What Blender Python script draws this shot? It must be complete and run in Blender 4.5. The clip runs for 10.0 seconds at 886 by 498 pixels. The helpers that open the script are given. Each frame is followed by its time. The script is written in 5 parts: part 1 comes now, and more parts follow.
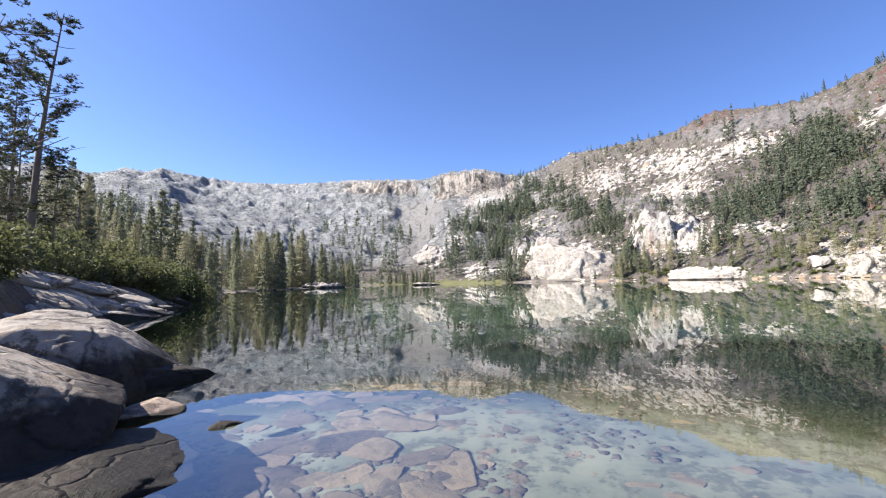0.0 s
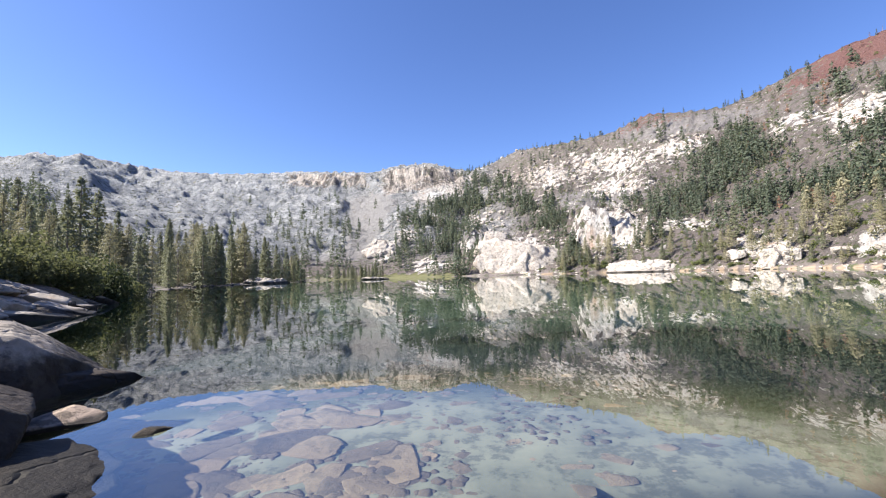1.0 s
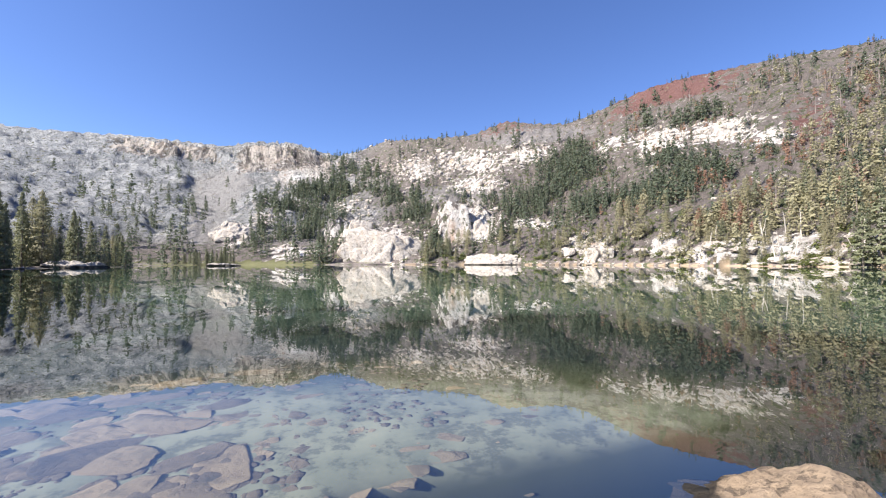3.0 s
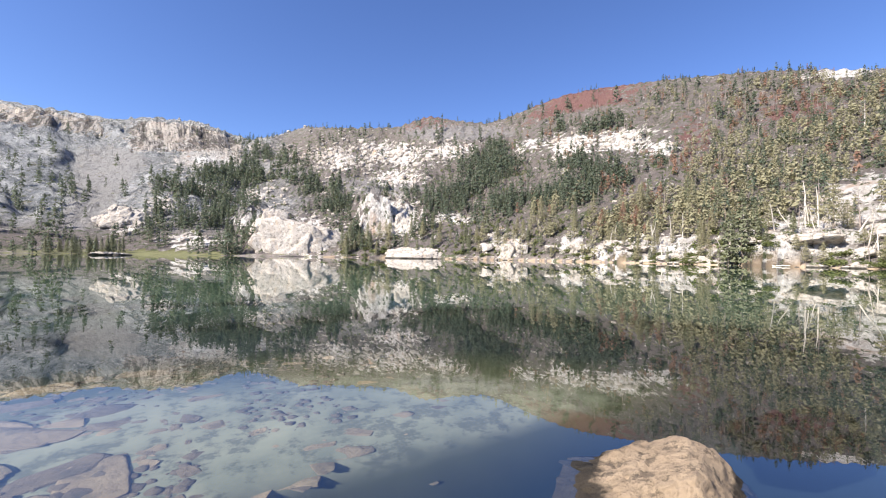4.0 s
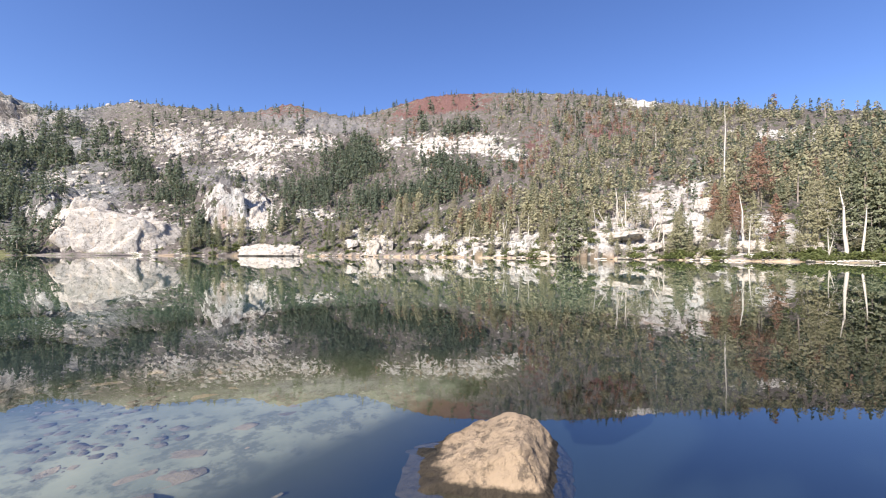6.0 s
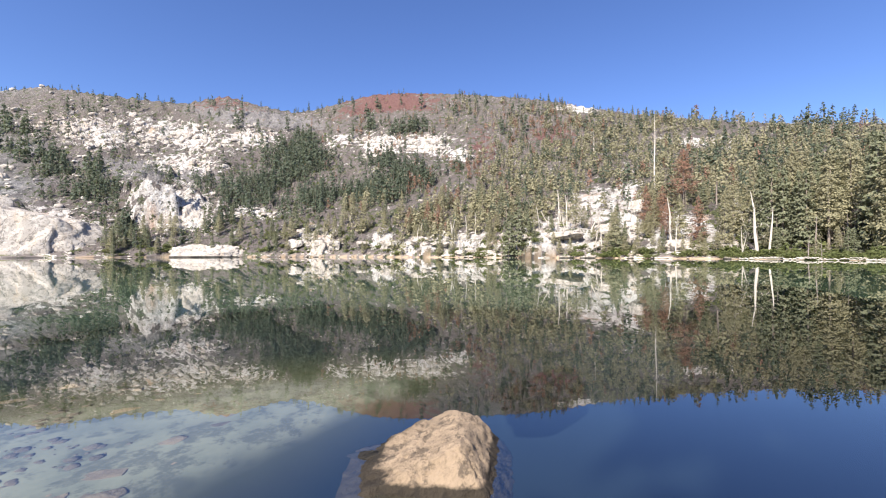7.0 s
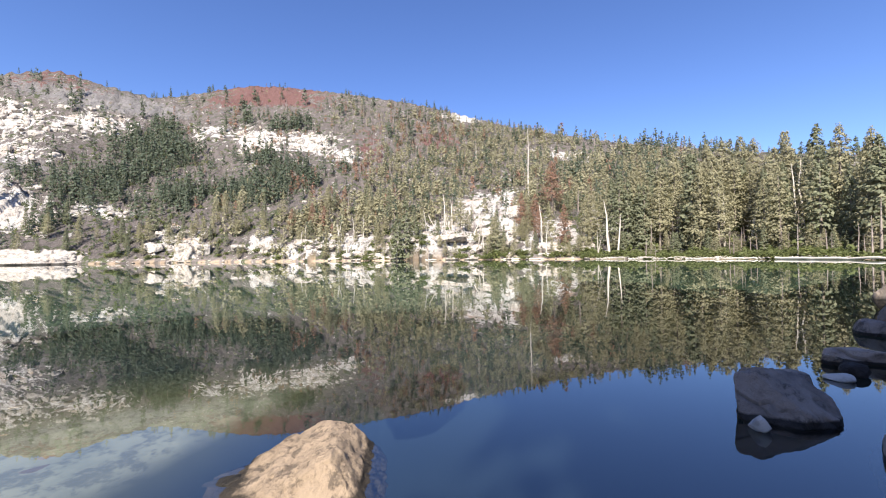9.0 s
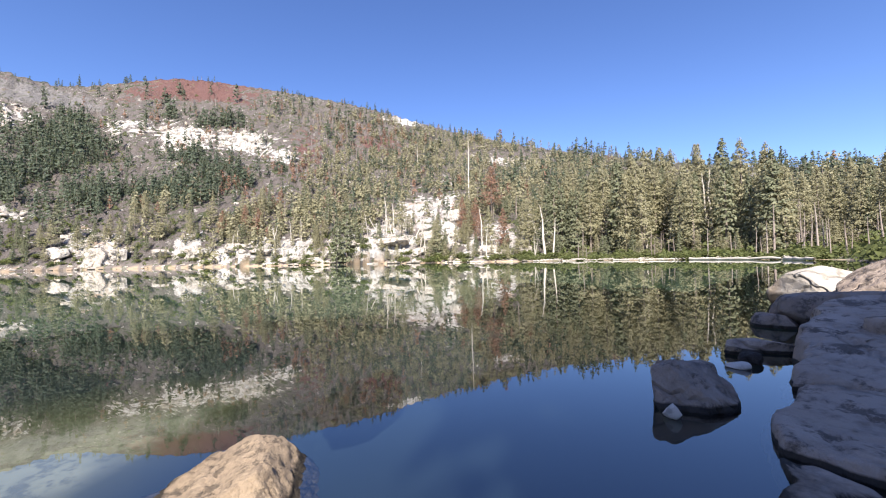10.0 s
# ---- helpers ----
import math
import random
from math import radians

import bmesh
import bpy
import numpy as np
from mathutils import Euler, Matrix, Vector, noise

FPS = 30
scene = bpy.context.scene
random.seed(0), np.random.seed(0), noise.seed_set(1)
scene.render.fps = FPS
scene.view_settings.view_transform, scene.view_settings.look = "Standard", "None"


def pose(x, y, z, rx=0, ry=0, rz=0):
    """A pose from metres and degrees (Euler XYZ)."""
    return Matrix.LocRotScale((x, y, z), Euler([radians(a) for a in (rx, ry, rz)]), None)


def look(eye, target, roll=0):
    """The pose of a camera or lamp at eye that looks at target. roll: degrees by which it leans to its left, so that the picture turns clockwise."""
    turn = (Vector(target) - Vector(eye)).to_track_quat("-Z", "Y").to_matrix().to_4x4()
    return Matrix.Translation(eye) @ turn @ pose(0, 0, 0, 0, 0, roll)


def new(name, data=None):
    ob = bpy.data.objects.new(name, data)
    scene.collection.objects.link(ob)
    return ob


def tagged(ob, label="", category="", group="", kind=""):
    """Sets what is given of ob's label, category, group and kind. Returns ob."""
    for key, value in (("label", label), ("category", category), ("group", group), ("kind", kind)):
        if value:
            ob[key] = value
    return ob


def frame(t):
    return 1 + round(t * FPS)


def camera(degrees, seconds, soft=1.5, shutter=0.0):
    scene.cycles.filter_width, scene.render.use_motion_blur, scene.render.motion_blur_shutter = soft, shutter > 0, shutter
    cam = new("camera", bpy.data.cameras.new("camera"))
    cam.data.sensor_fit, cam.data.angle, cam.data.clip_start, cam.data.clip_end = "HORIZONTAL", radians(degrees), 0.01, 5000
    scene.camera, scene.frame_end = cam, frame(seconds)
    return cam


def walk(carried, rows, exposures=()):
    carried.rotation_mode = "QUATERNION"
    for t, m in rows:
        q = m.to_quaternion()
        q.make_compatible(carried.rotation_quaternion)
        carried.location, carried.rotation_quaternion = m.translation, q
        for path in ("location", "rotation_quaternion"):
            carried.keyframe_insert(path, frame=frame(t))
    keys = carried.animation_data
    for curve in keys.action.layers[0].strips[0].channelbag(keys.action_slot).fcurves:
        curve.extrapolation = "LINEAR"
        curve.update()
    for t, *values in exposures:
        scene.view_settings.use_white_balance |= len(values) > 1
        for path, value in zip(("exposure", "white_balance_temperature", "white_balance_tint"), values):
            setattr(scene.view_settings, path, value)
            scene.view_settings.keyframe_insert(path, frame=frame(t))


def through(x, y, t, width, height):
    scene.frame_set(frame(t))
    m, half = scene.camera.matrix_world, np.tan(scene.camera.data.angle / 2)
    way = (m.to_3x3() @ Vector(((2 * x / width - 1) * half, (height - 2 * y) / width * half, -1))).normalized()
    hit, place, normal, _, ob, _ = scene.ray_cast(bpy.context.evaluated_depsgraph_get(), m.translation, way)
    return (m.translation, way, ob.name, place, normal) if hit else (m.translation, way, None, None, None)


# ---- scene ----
cam = camera(93.47, 10.0, soft=1.1)
# seconds, x, y, z, yaw, pitch, roll: the eye swings round the one who holds it
ROWS = [
    (0.0, -0.000, 0.000, 1.300, 0.00, 4.48, 1.11),
    (0.5, 0.020, -0.001, 1.300, -3.00, 4.07, 1.39),
    (1.0, 0.045, -0.003, 1.301, -6.90, 3.51, 1.56),
    (1.5, 0.074, -0.007, 1.302, -11.38, 2.91, 1.51),
    (2.0, 0.104, -0.015, 1.303, -16.06, 2.46, 1.20),
    (2.5, 0.131, -0.024, 1.303, -20.45, 2.18, 0.69),
    (4.0, 0.221, -0.072, 1.306, -36.14, 1.02, -0.87),
    (4.5, 0.248, -0.094, 1.308, -41.38, 0.70, -0.90),
    (5.0, 0.271, -0.115, 1.310, -46.17, 0.63, -0.74),
    (5.5, 0.289, -0.137, 1.311, -50.50, 0.70, -0.52),
    (7.0, 0.330, -0.196, 1.315, -61.50, 0.68, 0.09),
    (7.5, 0.340, -0.216, 1.316, -64.96, 0.75, 0.21),
    (8.0, 0.349, -0.238, 1.317, -68.54, 0.82, 0.46),
    (8.5, 0.358, -0.263, 1.319, -72.53, 0.91, 0.59),
    (9.0, 0.365, -0.289, 1.321, -76.72, 0.97, 0.73),
    (9.5, 0.370, -0.316, 1.323, -80.89, 1.09, 1.02),
    (10.0, 0.373, -0.340, 1.325, -84.66, 1.29, 1.23),
]
EXPOSURE = 0.90
walk(cam, [(t, pose(x, y, z, 90 + pitch, roll, yaw)) for t, x, y, z, yaw, pitch, roll in ROWS], [(0.0, EXPOSURE + 0.08), (2.5, EXPOSURE + 0.02), (5.0, EXPOSURE - 0.10), (8.5, EXPOSURE - 0.02), (10.0, EXPOSURE + 0.03)])

# ---- world and sun ----
SUN_AZ, SUN_EL = -92.0, 44.0
sun_dir = Vector((math.sin(radians(SUN_AZ)) * math.cos(radians(SUN_EL)), math.cos(radians(SUN_AZ)) * math.cos(radians(SUN_EL)), math.sin(radians(SUN_EL))))
world = bpy.data.worlds.new("sky")
scene.world = world
world.use_nodes = True
wt = world.node_tree
sky = wt.nodes.new("ShaderNodeTexSky")
sky.sky_type, sky.sun_disc = "NISHITA", False
sky.sun_elevation, sky.sun_rotation = radians(SUN_EL), radians(SUN_AZ)
sky.altitude, sky.air_density, sky.dust_density, sky.ozone_density = 2500.0, 1.0, 2.2, 2.5
vivid = wt.nodes.new("ShaderNodeHueSaturation")
vivid.inputs["Saturation"].default_value = 1.15
vivid.inputs["Hue"].default_value = 0.513
wt.links.new(sky.outputs["Color"], vivid.inputs["Color"])
wt.links.new(vivid.outputs["Color"], wt.nodes["Background"].inputs["Color"])
wt.nodes["Background"].inputs["Strength"].default_value = 0.132
sun = new("sun", bpy.data.lights.new("sun", "SUN"))
sun.data.energy, sun.data.angle, sun.data.color = 6.3, radians(0.5), (1.0, 0.94, 0.855)
sun.matrix_world = look(sun_dir * 50, (0, 0, 0))

# ---- numeric helpers ----


def hash3(ix, iy, iz, seed):
    h = (ix * 374761393 + iy * 668265263 + iz * 2147483647 + seed * 1274126177) & 0xFFFFFFFF
    h = ((h ^ (h >> 13)) * 1274126177) & 0xFFFFFFFF
    return ((h ^ (h >> 16)) & 0xFFFF) / 65535.0


def vnoise(p, seed=0):
    """Value noise in 0..1 at the points p (n, 3)."""
    p = np.asarray(p, float)
    i = np.floor(p).astype(np.int64)
    f = p - i
    f = f * f * (3 - 2 * f)
    out = 0.0
    for dx in (0, 1):
        wx = f[:, 0] if dx else 1 - f[:, 0]
        for dy in (0, 1):
            wy = f[:, 1] if dy else 1 - f[:, 1]
            for dz in (0, 1):
                wz = f[:, 2] if dz else 1 - f[:, 2]
                out = out + wx * wy * wz * hash3(i[:, 0] + dx, i[:, 1] + dy, i[:, 2] + dz, seed)
    return out


def fbm(p, octaves=4, seed=0, gain=0.5):
    p, a, total, out = np.asarray(p, float), 1.0, 0.0, 0.0
    for k in range(octaves):
        out = out + a * vnoise(p, seed + k)
        total += a
        a *= gain
        p = p * 2.03 + 17.1
    return out / total


def facets(p, seed=0):
    """Distance to the nearest of scattered points in the plane (n, 2): angular peaks and creases."""
    i = np.floor(p).astype(np.int64)
    best = np.full(len(p), 9.0)
    for dx in (-1, 0, 1):
        for dy in (-1, 0, 1):
            cx, cy = i[:, 0] + dx, i[:, 1] + dy
            qx, qy = cx + hash3(cx, cy, cx * 0, seed), cy + hash3(cx, cy, cx * 0 + 1, seed)
            best = np.minimum(best, (p[:, 0] - qx) ** 2 + (p[:, 1] - qy) ** 2)
    return np.sqrt(best)


def step(x, lo, hi):
    u = np.clip((x - lo) / (hi - lo), 0, 1)
    return u * u * (3 - 2 * u)


def mesh_from(name, verts, faces, mats, face_mats=None, smooth=False):
    """A mesh from arrays of vertices and triangles or quads."""
    me = bpy.data.meshes.new(name)
    verts, faces = np.asarray(verts, np.float32), np.asarray(faces, np.int32)
    k = faces.shape[1]
    me.vertices.add(len(verts))
    me.vertices.foreach_set("co", verts.ravel())
    me.loops.add(faces.size)
    me.loops.foreach_set("vertex_index", faces.ravel())
    me.polygons.add(len(faces))
    me.polygons.foreach_set("loop_start", np.arange(0, faces.size, k, dtype=np.int32))
    if smooth:
        me.polygons.foreach_set("use_smooth", np.ones(len(faces), bool))
    if face_mats is not None:
        me.polygons.foreach_set("material_index", np.asarray(face_mats, np.int32))
    for m in mats:
        me.materials.append(m)
    me.update(calc_edges=True)
    me.validate()
    return me


def polar(az, r):
    a = np.radians(az)
    return r * np.sin(a), r * np.cos(a)


# ---- materials ----


def material(name):
    m = bpy.data.materials.new(name)
    m.use_nodes = True
    nt = m.node_tree
    return m, nt, nt.nodes["Principled BSDF"]


def add(nt, kind, **inputs):
    n = nt.nodes.new("ShaderNode" + kind)
    for key, value in inputs.items():
        n.inputs[key].default_value = value
    return n


def noise_tex(nt, coord, scale, detail=5.0, rough=0.55, stretch=None):
    if stretch:
        mp = add(nt, "Mapping", Scale=stretch)
        nt.links.new(coord, mp.inputs["Vector"])
        coord = mp.outputs["Vector"]
    n = add(nt, "TexNoise", Scale=scale, Detail=detail, Roughness=rough)
    nt.links.new(coord, n.inputs["Vector"])
    return n.outputs["Fac"]


def ramp(nt, fac, lo, hi, a=(0, 0, 0, 1), b=(1, 1, 1, 1)):
    r = nt.nodes.new("ShaderNodeValToRGB")
    e = r.color_ramp.elements
    e[0].position, e[0].color, e[1].position, e[1].color = lo, a, hi, b
    nt.links.new(fac, r.inputs["Fac"])
    return r.outputs["Color"]


def mix(nt, fac, a, b, kind="MIX"):
    m = nt.nodes.new("ShaderNodeMix")
    m.data_type, m.blend_type = "RGBA", kind
    for value, k in ((fac, 0), (a, 6), (b, 7)):
        if isinstance(value, (int, float)):
            m.inputs[k].default_value = value
        elif isinstance(value, tuple):
            m.inputs[k].default_value = (*value[:3], 1)
        else:
            nt.links.new(value, m.inputs[k])
    return m.outputs[2]


def math_node(nt, op, a, b=0.0, clamp=False):
    m = nt.nodes.new("ShaderNodeMath")
    m.operation, m.use_clamp = op, clamp
    for k, v in enumerate((a, b)):
        if isinstance(v, (int, float)):
            m.inputs[k].default_value = v
        else:
            nt.links.new(v, m.inputs[k])
    return m.outputs[0]


def bump(nt, bsdf, height, strength, distance):
    b = add(nt, "Bump", Strength=strength, Distance=distance)
    nt.links.new(height, b.inputs["Height"])
    nt.links.new(b.outputs["Normal"], bsdf.inputs["Normal"])


def attr(nt, name):
    a = nt.nodes.new("ShaderNodeAttribute")
    a.attribute_name = name
    return a.outputs["Fac"]


def world_pos(nt):
    return nt.nodes.new("ShaderNodeNewGeometry").outputs["Position"]


def rock_material(name, base, light, dark, scale, stain=(0.03, 0.03, 0.03), lichen=0.35, wet=0.07, tint=None, relief=1.0, rough=0.8, crack=0.0, vein=0.4, mark=(0.02, 0.018, 0.015)):
    """Granite: two scales of grain, dark lichen and stains, a dark band along the water for wet and painted shade."""
    m, nt, b = material(name)
    co = world_pos(nt)
    big = noise_tex(nt, co, 0.35 * scale, 6, 0.6)
    mid = noise_tex(nt, co, 2.2 * scale, 8, 0.65)
    grain = noise_tex(nt, co, 38 * scale, 4, 0.7)
    col = mix(nt, ramp(nt, big, 0.35, 0.65), base, light)
    col = mix(nt, ramp(nt, mid, 0.48, 0.75), col, dark)
    if tint:
        streak = noise_tex(nt, co, 0.8 * scale, 5, 0.6, (1.0, 1.0, 0.22))
        col = mix(nt, ramp(nt, streak, 0.55, 0.72), col, tint)
    col = mix(nt, math_node(nt, "MULTIPLY", ramp(nt, noise_tex(nt, co, 1.1 * scale, 9, 0.72), 0.53, 0.585), lichen), col, stain)
    col = mix(nt, 0.35, col, mix(nt, grain, dark, light), "MIX")
    lines = None
    if crack:
        warp = nt.nodes.new("ShaderNodeVectorMath")
        warp.operation = "ADD"
        wn = add(nt, "TexNoise", Scale=1.3 * crack, Detail=4.0)
        nt.links.new(co, wn.inputs["Vector"])
        nt.links.new(co, warp.inputs[0])
        bend = nt.nodes.new("ShaderNodeVectorMath")
        bend.operation = "SCALE"
        bend.inputs["Scale"].default_value = 0.9 / crack
        nt.links.new(wn.outputs["Color"], bend.inputs[0])
        nt.links.new(bend.outputs[0], warp.inputs[1])
        vor = add(nt, "TexVoronoi", Scale=crack)
        vor.feature = "DISTANCE_TO_EDGE"
        nt.links.new(warp.outputs[0], vor.inputs["Vector"])
        lines = ramp(nt, vor.outputs["Distance"], 0.0, 0.022)
        col = mix(nt, lines, mix(nt, vein, col, stain), col)
    z = nt.nodes.new("ShaderNodeSeparateXYZ")
    nt.links.new(co, z.inputs[0])
    edge = math_node(nt, "ADD", z.outputs["Z"], math_node(nt, "MULTIPLY", math_node(nt, "SUBTRACT", noise_tex(nt, co, 5 * scale), 0.5), 0.5 * wet))
    soak = math_node(nt, "SUBTRACT", 1.0, math_node(nt, "MULTIPLY", edge, 1.0 / max(wet, 0.01), clamp=True), clamp=True)
    wet_shade = ramp(nt, soak, 0.05, 0.35) if wet else 0.0
    # below water the mark also stands in for shade on drowned rock
    col = mix(nt, wet_shade, col, mix(nt, 0.9, col, mark))
    nt.links.new(col, b.inputs["Base Color"])
    b.inputs["Specular IOR Level"].default_value = 0.15
    nt.links.new(math_node(nt, "SUBTRACT", rough, math_node(nt, "MULTIPLY", wet_shade, 0.2)), b.inputs["Roughness"])
    h = math_node(nt, "ADD", math_node(nt, "MULTIPLY", mid, 1.0), math_node(nt, "MULTIPLY", grain, 0.12))
    if lines:
        h = math_node(nt, "ADD", h, math_node(nt, "MULTIPLY", lines, 0.5))
    bump(nt, b, h, 0.8, 0.12 * relief / scale)
    return m


def plain_material(name, a, b_col, scale, rough=0.8, depth=0.02, stretch=None):
    m, nt, b = material(name)
    co = world_pos(nt)
    n1, n2 = noise_tex(nt, co, scale, 6, 0.6, stretch), noise_tex(nt, co, scale * 9, 3, 0.6, stretch)
    col = mix(nt, ramp(nt, n1, 0.3, 0.7), a, b_col)
    col = mix(nt, 0.3, col, mix(nt, n2, a, b_col))
    nt.links.new(col, b.inputs["Base Color"])
    b.inputs["Roughness"].default_value = rough
    bump(nt, b, n2, 0.6, depth)
    return m


def leaf_material(name, a, b_col, c, through=0.52):
    """Needles: a colour for every clump, some light through them."""
    m, nt, b = material(name)
    rnd = nt.nodes.new("ShaderNodeNewGeometry").outputs["Random Per Island"]
    big = noise_tex(nt, world_pos(nt), 0.09, 3, 0.5)
    col = mix(nt, rnd, a, b_col)
    col = mix(nt, ramp(nt, big, 0.42, 0.62), col, c)
    nt.links.new(col, b.inputs["Base Color"])
    b.inputs["Roughness"].default_value = 0.65
    b.inputs["Specular IOR Level"].default_value = 0.25
    tr = nt.nodes.new("ShaderNodeBsdfTranslucent")
    nt.links.new(mix(nt, 0.3, col, (0.22, 0.24, 0.09)), tr.inputs["Color"])
    ms = add(nt, "MixShader", Fac=through)
    nt.links.new(b.outputs[0], ms.inputs[1])
    nt.links.new(tr.outputs[0], ms.inputs[2])
    nt.links.new(ms.outputs[0], nt.nodes["Material Output"].inputs["Surface"])
    return m


M_CLIFF = rock_material("white_granite", (0.41, 0.36, 0.31), (0.52, 0.475, 0.425), (0.22, 0.19, 0.165), 0.6, (0.10, 0.09, 0.07), 0.7, 0.7, (0.46, 0.34, 0.23), 2.2, crack=0.12, vein=0.25)
M_SHORE = rock_material("shore_granite", (0.36, 0.315, 0.27), (0.48, 0.435, 0.385), (0.23, 0.195, 0.16), 0.8, (0.10, 0.09, 0.07), 0.6, 0.35, (0.42, 0.29, 0.18), crack=0.4)
# M_GREY's band reaches 0.6 m: water stain, plus the flanks' shade as colour
M_GREY = rock_material("lichened_grey_granite", (0.275, 0.232, 0.19), (0.47, 0.425, 0.38), (0.085, 0.066, 0.051), 2.2, (0.028, 0.028, 0.028), 0.97, 0.60, (0.26, 0.18, 0.115), relief=2.0, crack=0.55, mark=(0.022, 0.016, 0.012))
M_TAN = rock_material("tan_granite", (0.27, 0.20, 0.135), (0.41, 0.31, 0.215), (0.11, 0.083, 0.062), 7.0, (0.05, 0.042, 0.038), 0.85, 0.06, relief=4.0)
M_DARK = rock_material("dark_slab_granite", (0.46, 0.35, 0.27), (0.60, 0.48, 0.39), (0.19, 0.14, 0.105), 2.4, (0.07, 0.055, 0.045), 0.95, 0.05, (0.40, 0.28, 0.19), crack=0.45, vein=0.3, relief=2.4)
M_BROWN = rock_material("dark_brown_granite", (0.32, 0.245, 0.195), (0.44, 0.355, 0.29), (0.13, 0.10, 0.078), 2.4, (0.05, 0.04, 0.033), 0.9, 0.06, (0.28, 0.19, 0.12), crack=0.6, vein=0.3, relief=1.8)
M_PALE = rock_material("pale_stone", (0.56, 0.50, 0.43), (0.70, 0.65, 0.58), (0.34, 0.30, 0.26), 4.0, (0.12, 0.10, 0.08), 0.4, 0.0)
# near-black base holds the shade lying on the flat slabs, besides wet rock
M_WETSHADE = rock_material("wet_shaded_granite", (0.045, 0.038, 0.034), (0.085, 0.072, 0.064), (0.025, 0.021, 0.019), 1.8, (0.02, 0.02, 0.02), 0.7, 0.12, (0.12, 0.08, 0.05), crack=0.8)
M_BEDSTONE = rock_material("drowned_stone", (0.165, 0.132, 0.10), (0.24, 0.205, 0.165), (0.095, 0.077, 0.06), 2.5, (0.07, 0.07, 0.05), 0.5, 0.0)
nt = M_BEDSTONE.node_tree
b = nt.nodes["Principled BSDF"]
own = mix(nt, nt.nodes.new("ShaderNodeObjectInfo").outputs["Random"], (0.50, 0.48, 0.46), (1.10, 1.0, 0.87))
nt.links.new(mix(nt, 1.0, b.inputs["Base Color"].links[0].from_socket, own, "MULTIPLY"), b.inputs["Base Color"])
M_BARK = plain_material("bark", (0.15, 0.12, 0.095), (0.28, 0.235, 0.19), 6, 0.9, 0.02, (1, 1, 0.25))
M_SNAG = plain_material("bleached_wood", (0.46, 0.41, 0.35), (0.62, 0.56, 0.48), 5, 0.8, 0.01, (1, 1, 0.2))
M_FIR = leaf_material("fir_needles", (0.07, 0.092, 0.066), (0.16, 0.18, 0.12), (0.11, 0.135, 0.092), 0.4)
M_FIRSHORE = leaf_material("shore_fir_needles", (0.14, 0.152, 0.092), (0.26, 0.26, 0.162), (0.19, 0.20, 0.122), 0.35)
M_OLIVE = leaf_material("olive_pine_needles", (0.255, 0.238, 0.145), (0.365, 0.33, 0.205), (0.31, 0.285, 0.175), 0.35)
M_RED = leaf_material("dead_red_needles", (0.28, 0.15, 0.105), (0.42, 0.255, 0.185), (0.34, 0.205, 0.15))
M_TWIG = leaf_material("bare_grey_twigs", (0.26, 0.21, 0.18), (0.38, 0.32, 0.28), (0.30, 0.24, 0.21), 0.1)
M_SHRUB = leaf_material("shrub_leaves", (0.11, 0.14, 0.05), (0.23, 0.24, 0.09), (0.16, 0.18, 0.07))
M_JUNIPER = leaf_material("juniper_leaves", (0.065, 0.08, 0.038), (0.18, 0.18, 0.085), (0.12, 0.13, 0.062), 0.4)
# needles coloured dark for the backlight on the close pines
M_TUFT = leaf_material("backlit_pine_tufts", (0.03, 0.045, 0.028), (0.085, 0.10, 0.055), (0.05, 0.065, 0.04), 0.2)
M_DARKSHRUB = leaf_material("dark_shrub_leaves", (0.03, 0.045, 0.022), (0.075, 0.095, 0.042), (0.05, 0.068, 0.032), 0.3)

# ---- ground: one sheet from the lake's bed to the ridges and past them ----
RIDGE = [(-180, 9), (-120, 9), (-80, 10), (-60, 11), (-44, 12.4), (-40, 12.1), (-37.5, 13.1), (-36, 12.9), (-34.3, 13.5), (-32, 13.1), (-26, 12.7),
         (-21, 12.9), (-15.4, 13.4), (-12.5, 13.8), (-6, 14.0), (-2.4, 14.0), (0.8, 14.9), (5.5, 15.25), (9.4, 14.3), (11, 14.0), (14, 14.8),
         (17.7, 16.3), (24, 16.7), (29.5, 17.1), (34, 18.65), (38, 18.1), (42, 17.8), (44.5, 18.4), (48.5, 19.7), (52, 20.7), (56, 21.1)]
RIDGE2 = [(62, 21.1), (66, 20.9), (72, 20.3), (76, 19.6), (80, 18.6), (86, 17.0), (94, 15.2), (101, 13.6), (108, 12.2), (114, 10.8), (120, 9.6),
          (126, 8.6), (132, 7.8), (150, 8), (180, 9)]
RIDGE_R = [(-180, 200), (-90, 500), (-60, 1300), (-30, 1250), (-10, 980), (5, 860), (12, 720), (22, 570), (35, 500), (55, 450), (75, 400), (95, 330), (115, 280),
           (135, 250), (180, 200)]
SHORE = [(-180, 1.6), (-90, 1.6), (-60, 3.0), (-48, 7.5), (-44, 16), (-40, 21.5), (-34.5, 23), (-32.5, 30), (-30.5, 37), (-28.6, 44), (-27.6, 75), (-25.5, 92), (-16, 138), (-12, 150), (-11.2, 225),
         (-6, 250), (0, 245), (9, 240), (22, 226), (30, 216), (38, 202), (45, 190), (55, 172), (65, 150), (75, 136), (85, 126), (95, 118), (105, 106), (115, 96),
         (122, 86), (129, 74), (132.5, 17), (136, 7), (141, 4.5), (160, 2.2), (180, 1.6)]
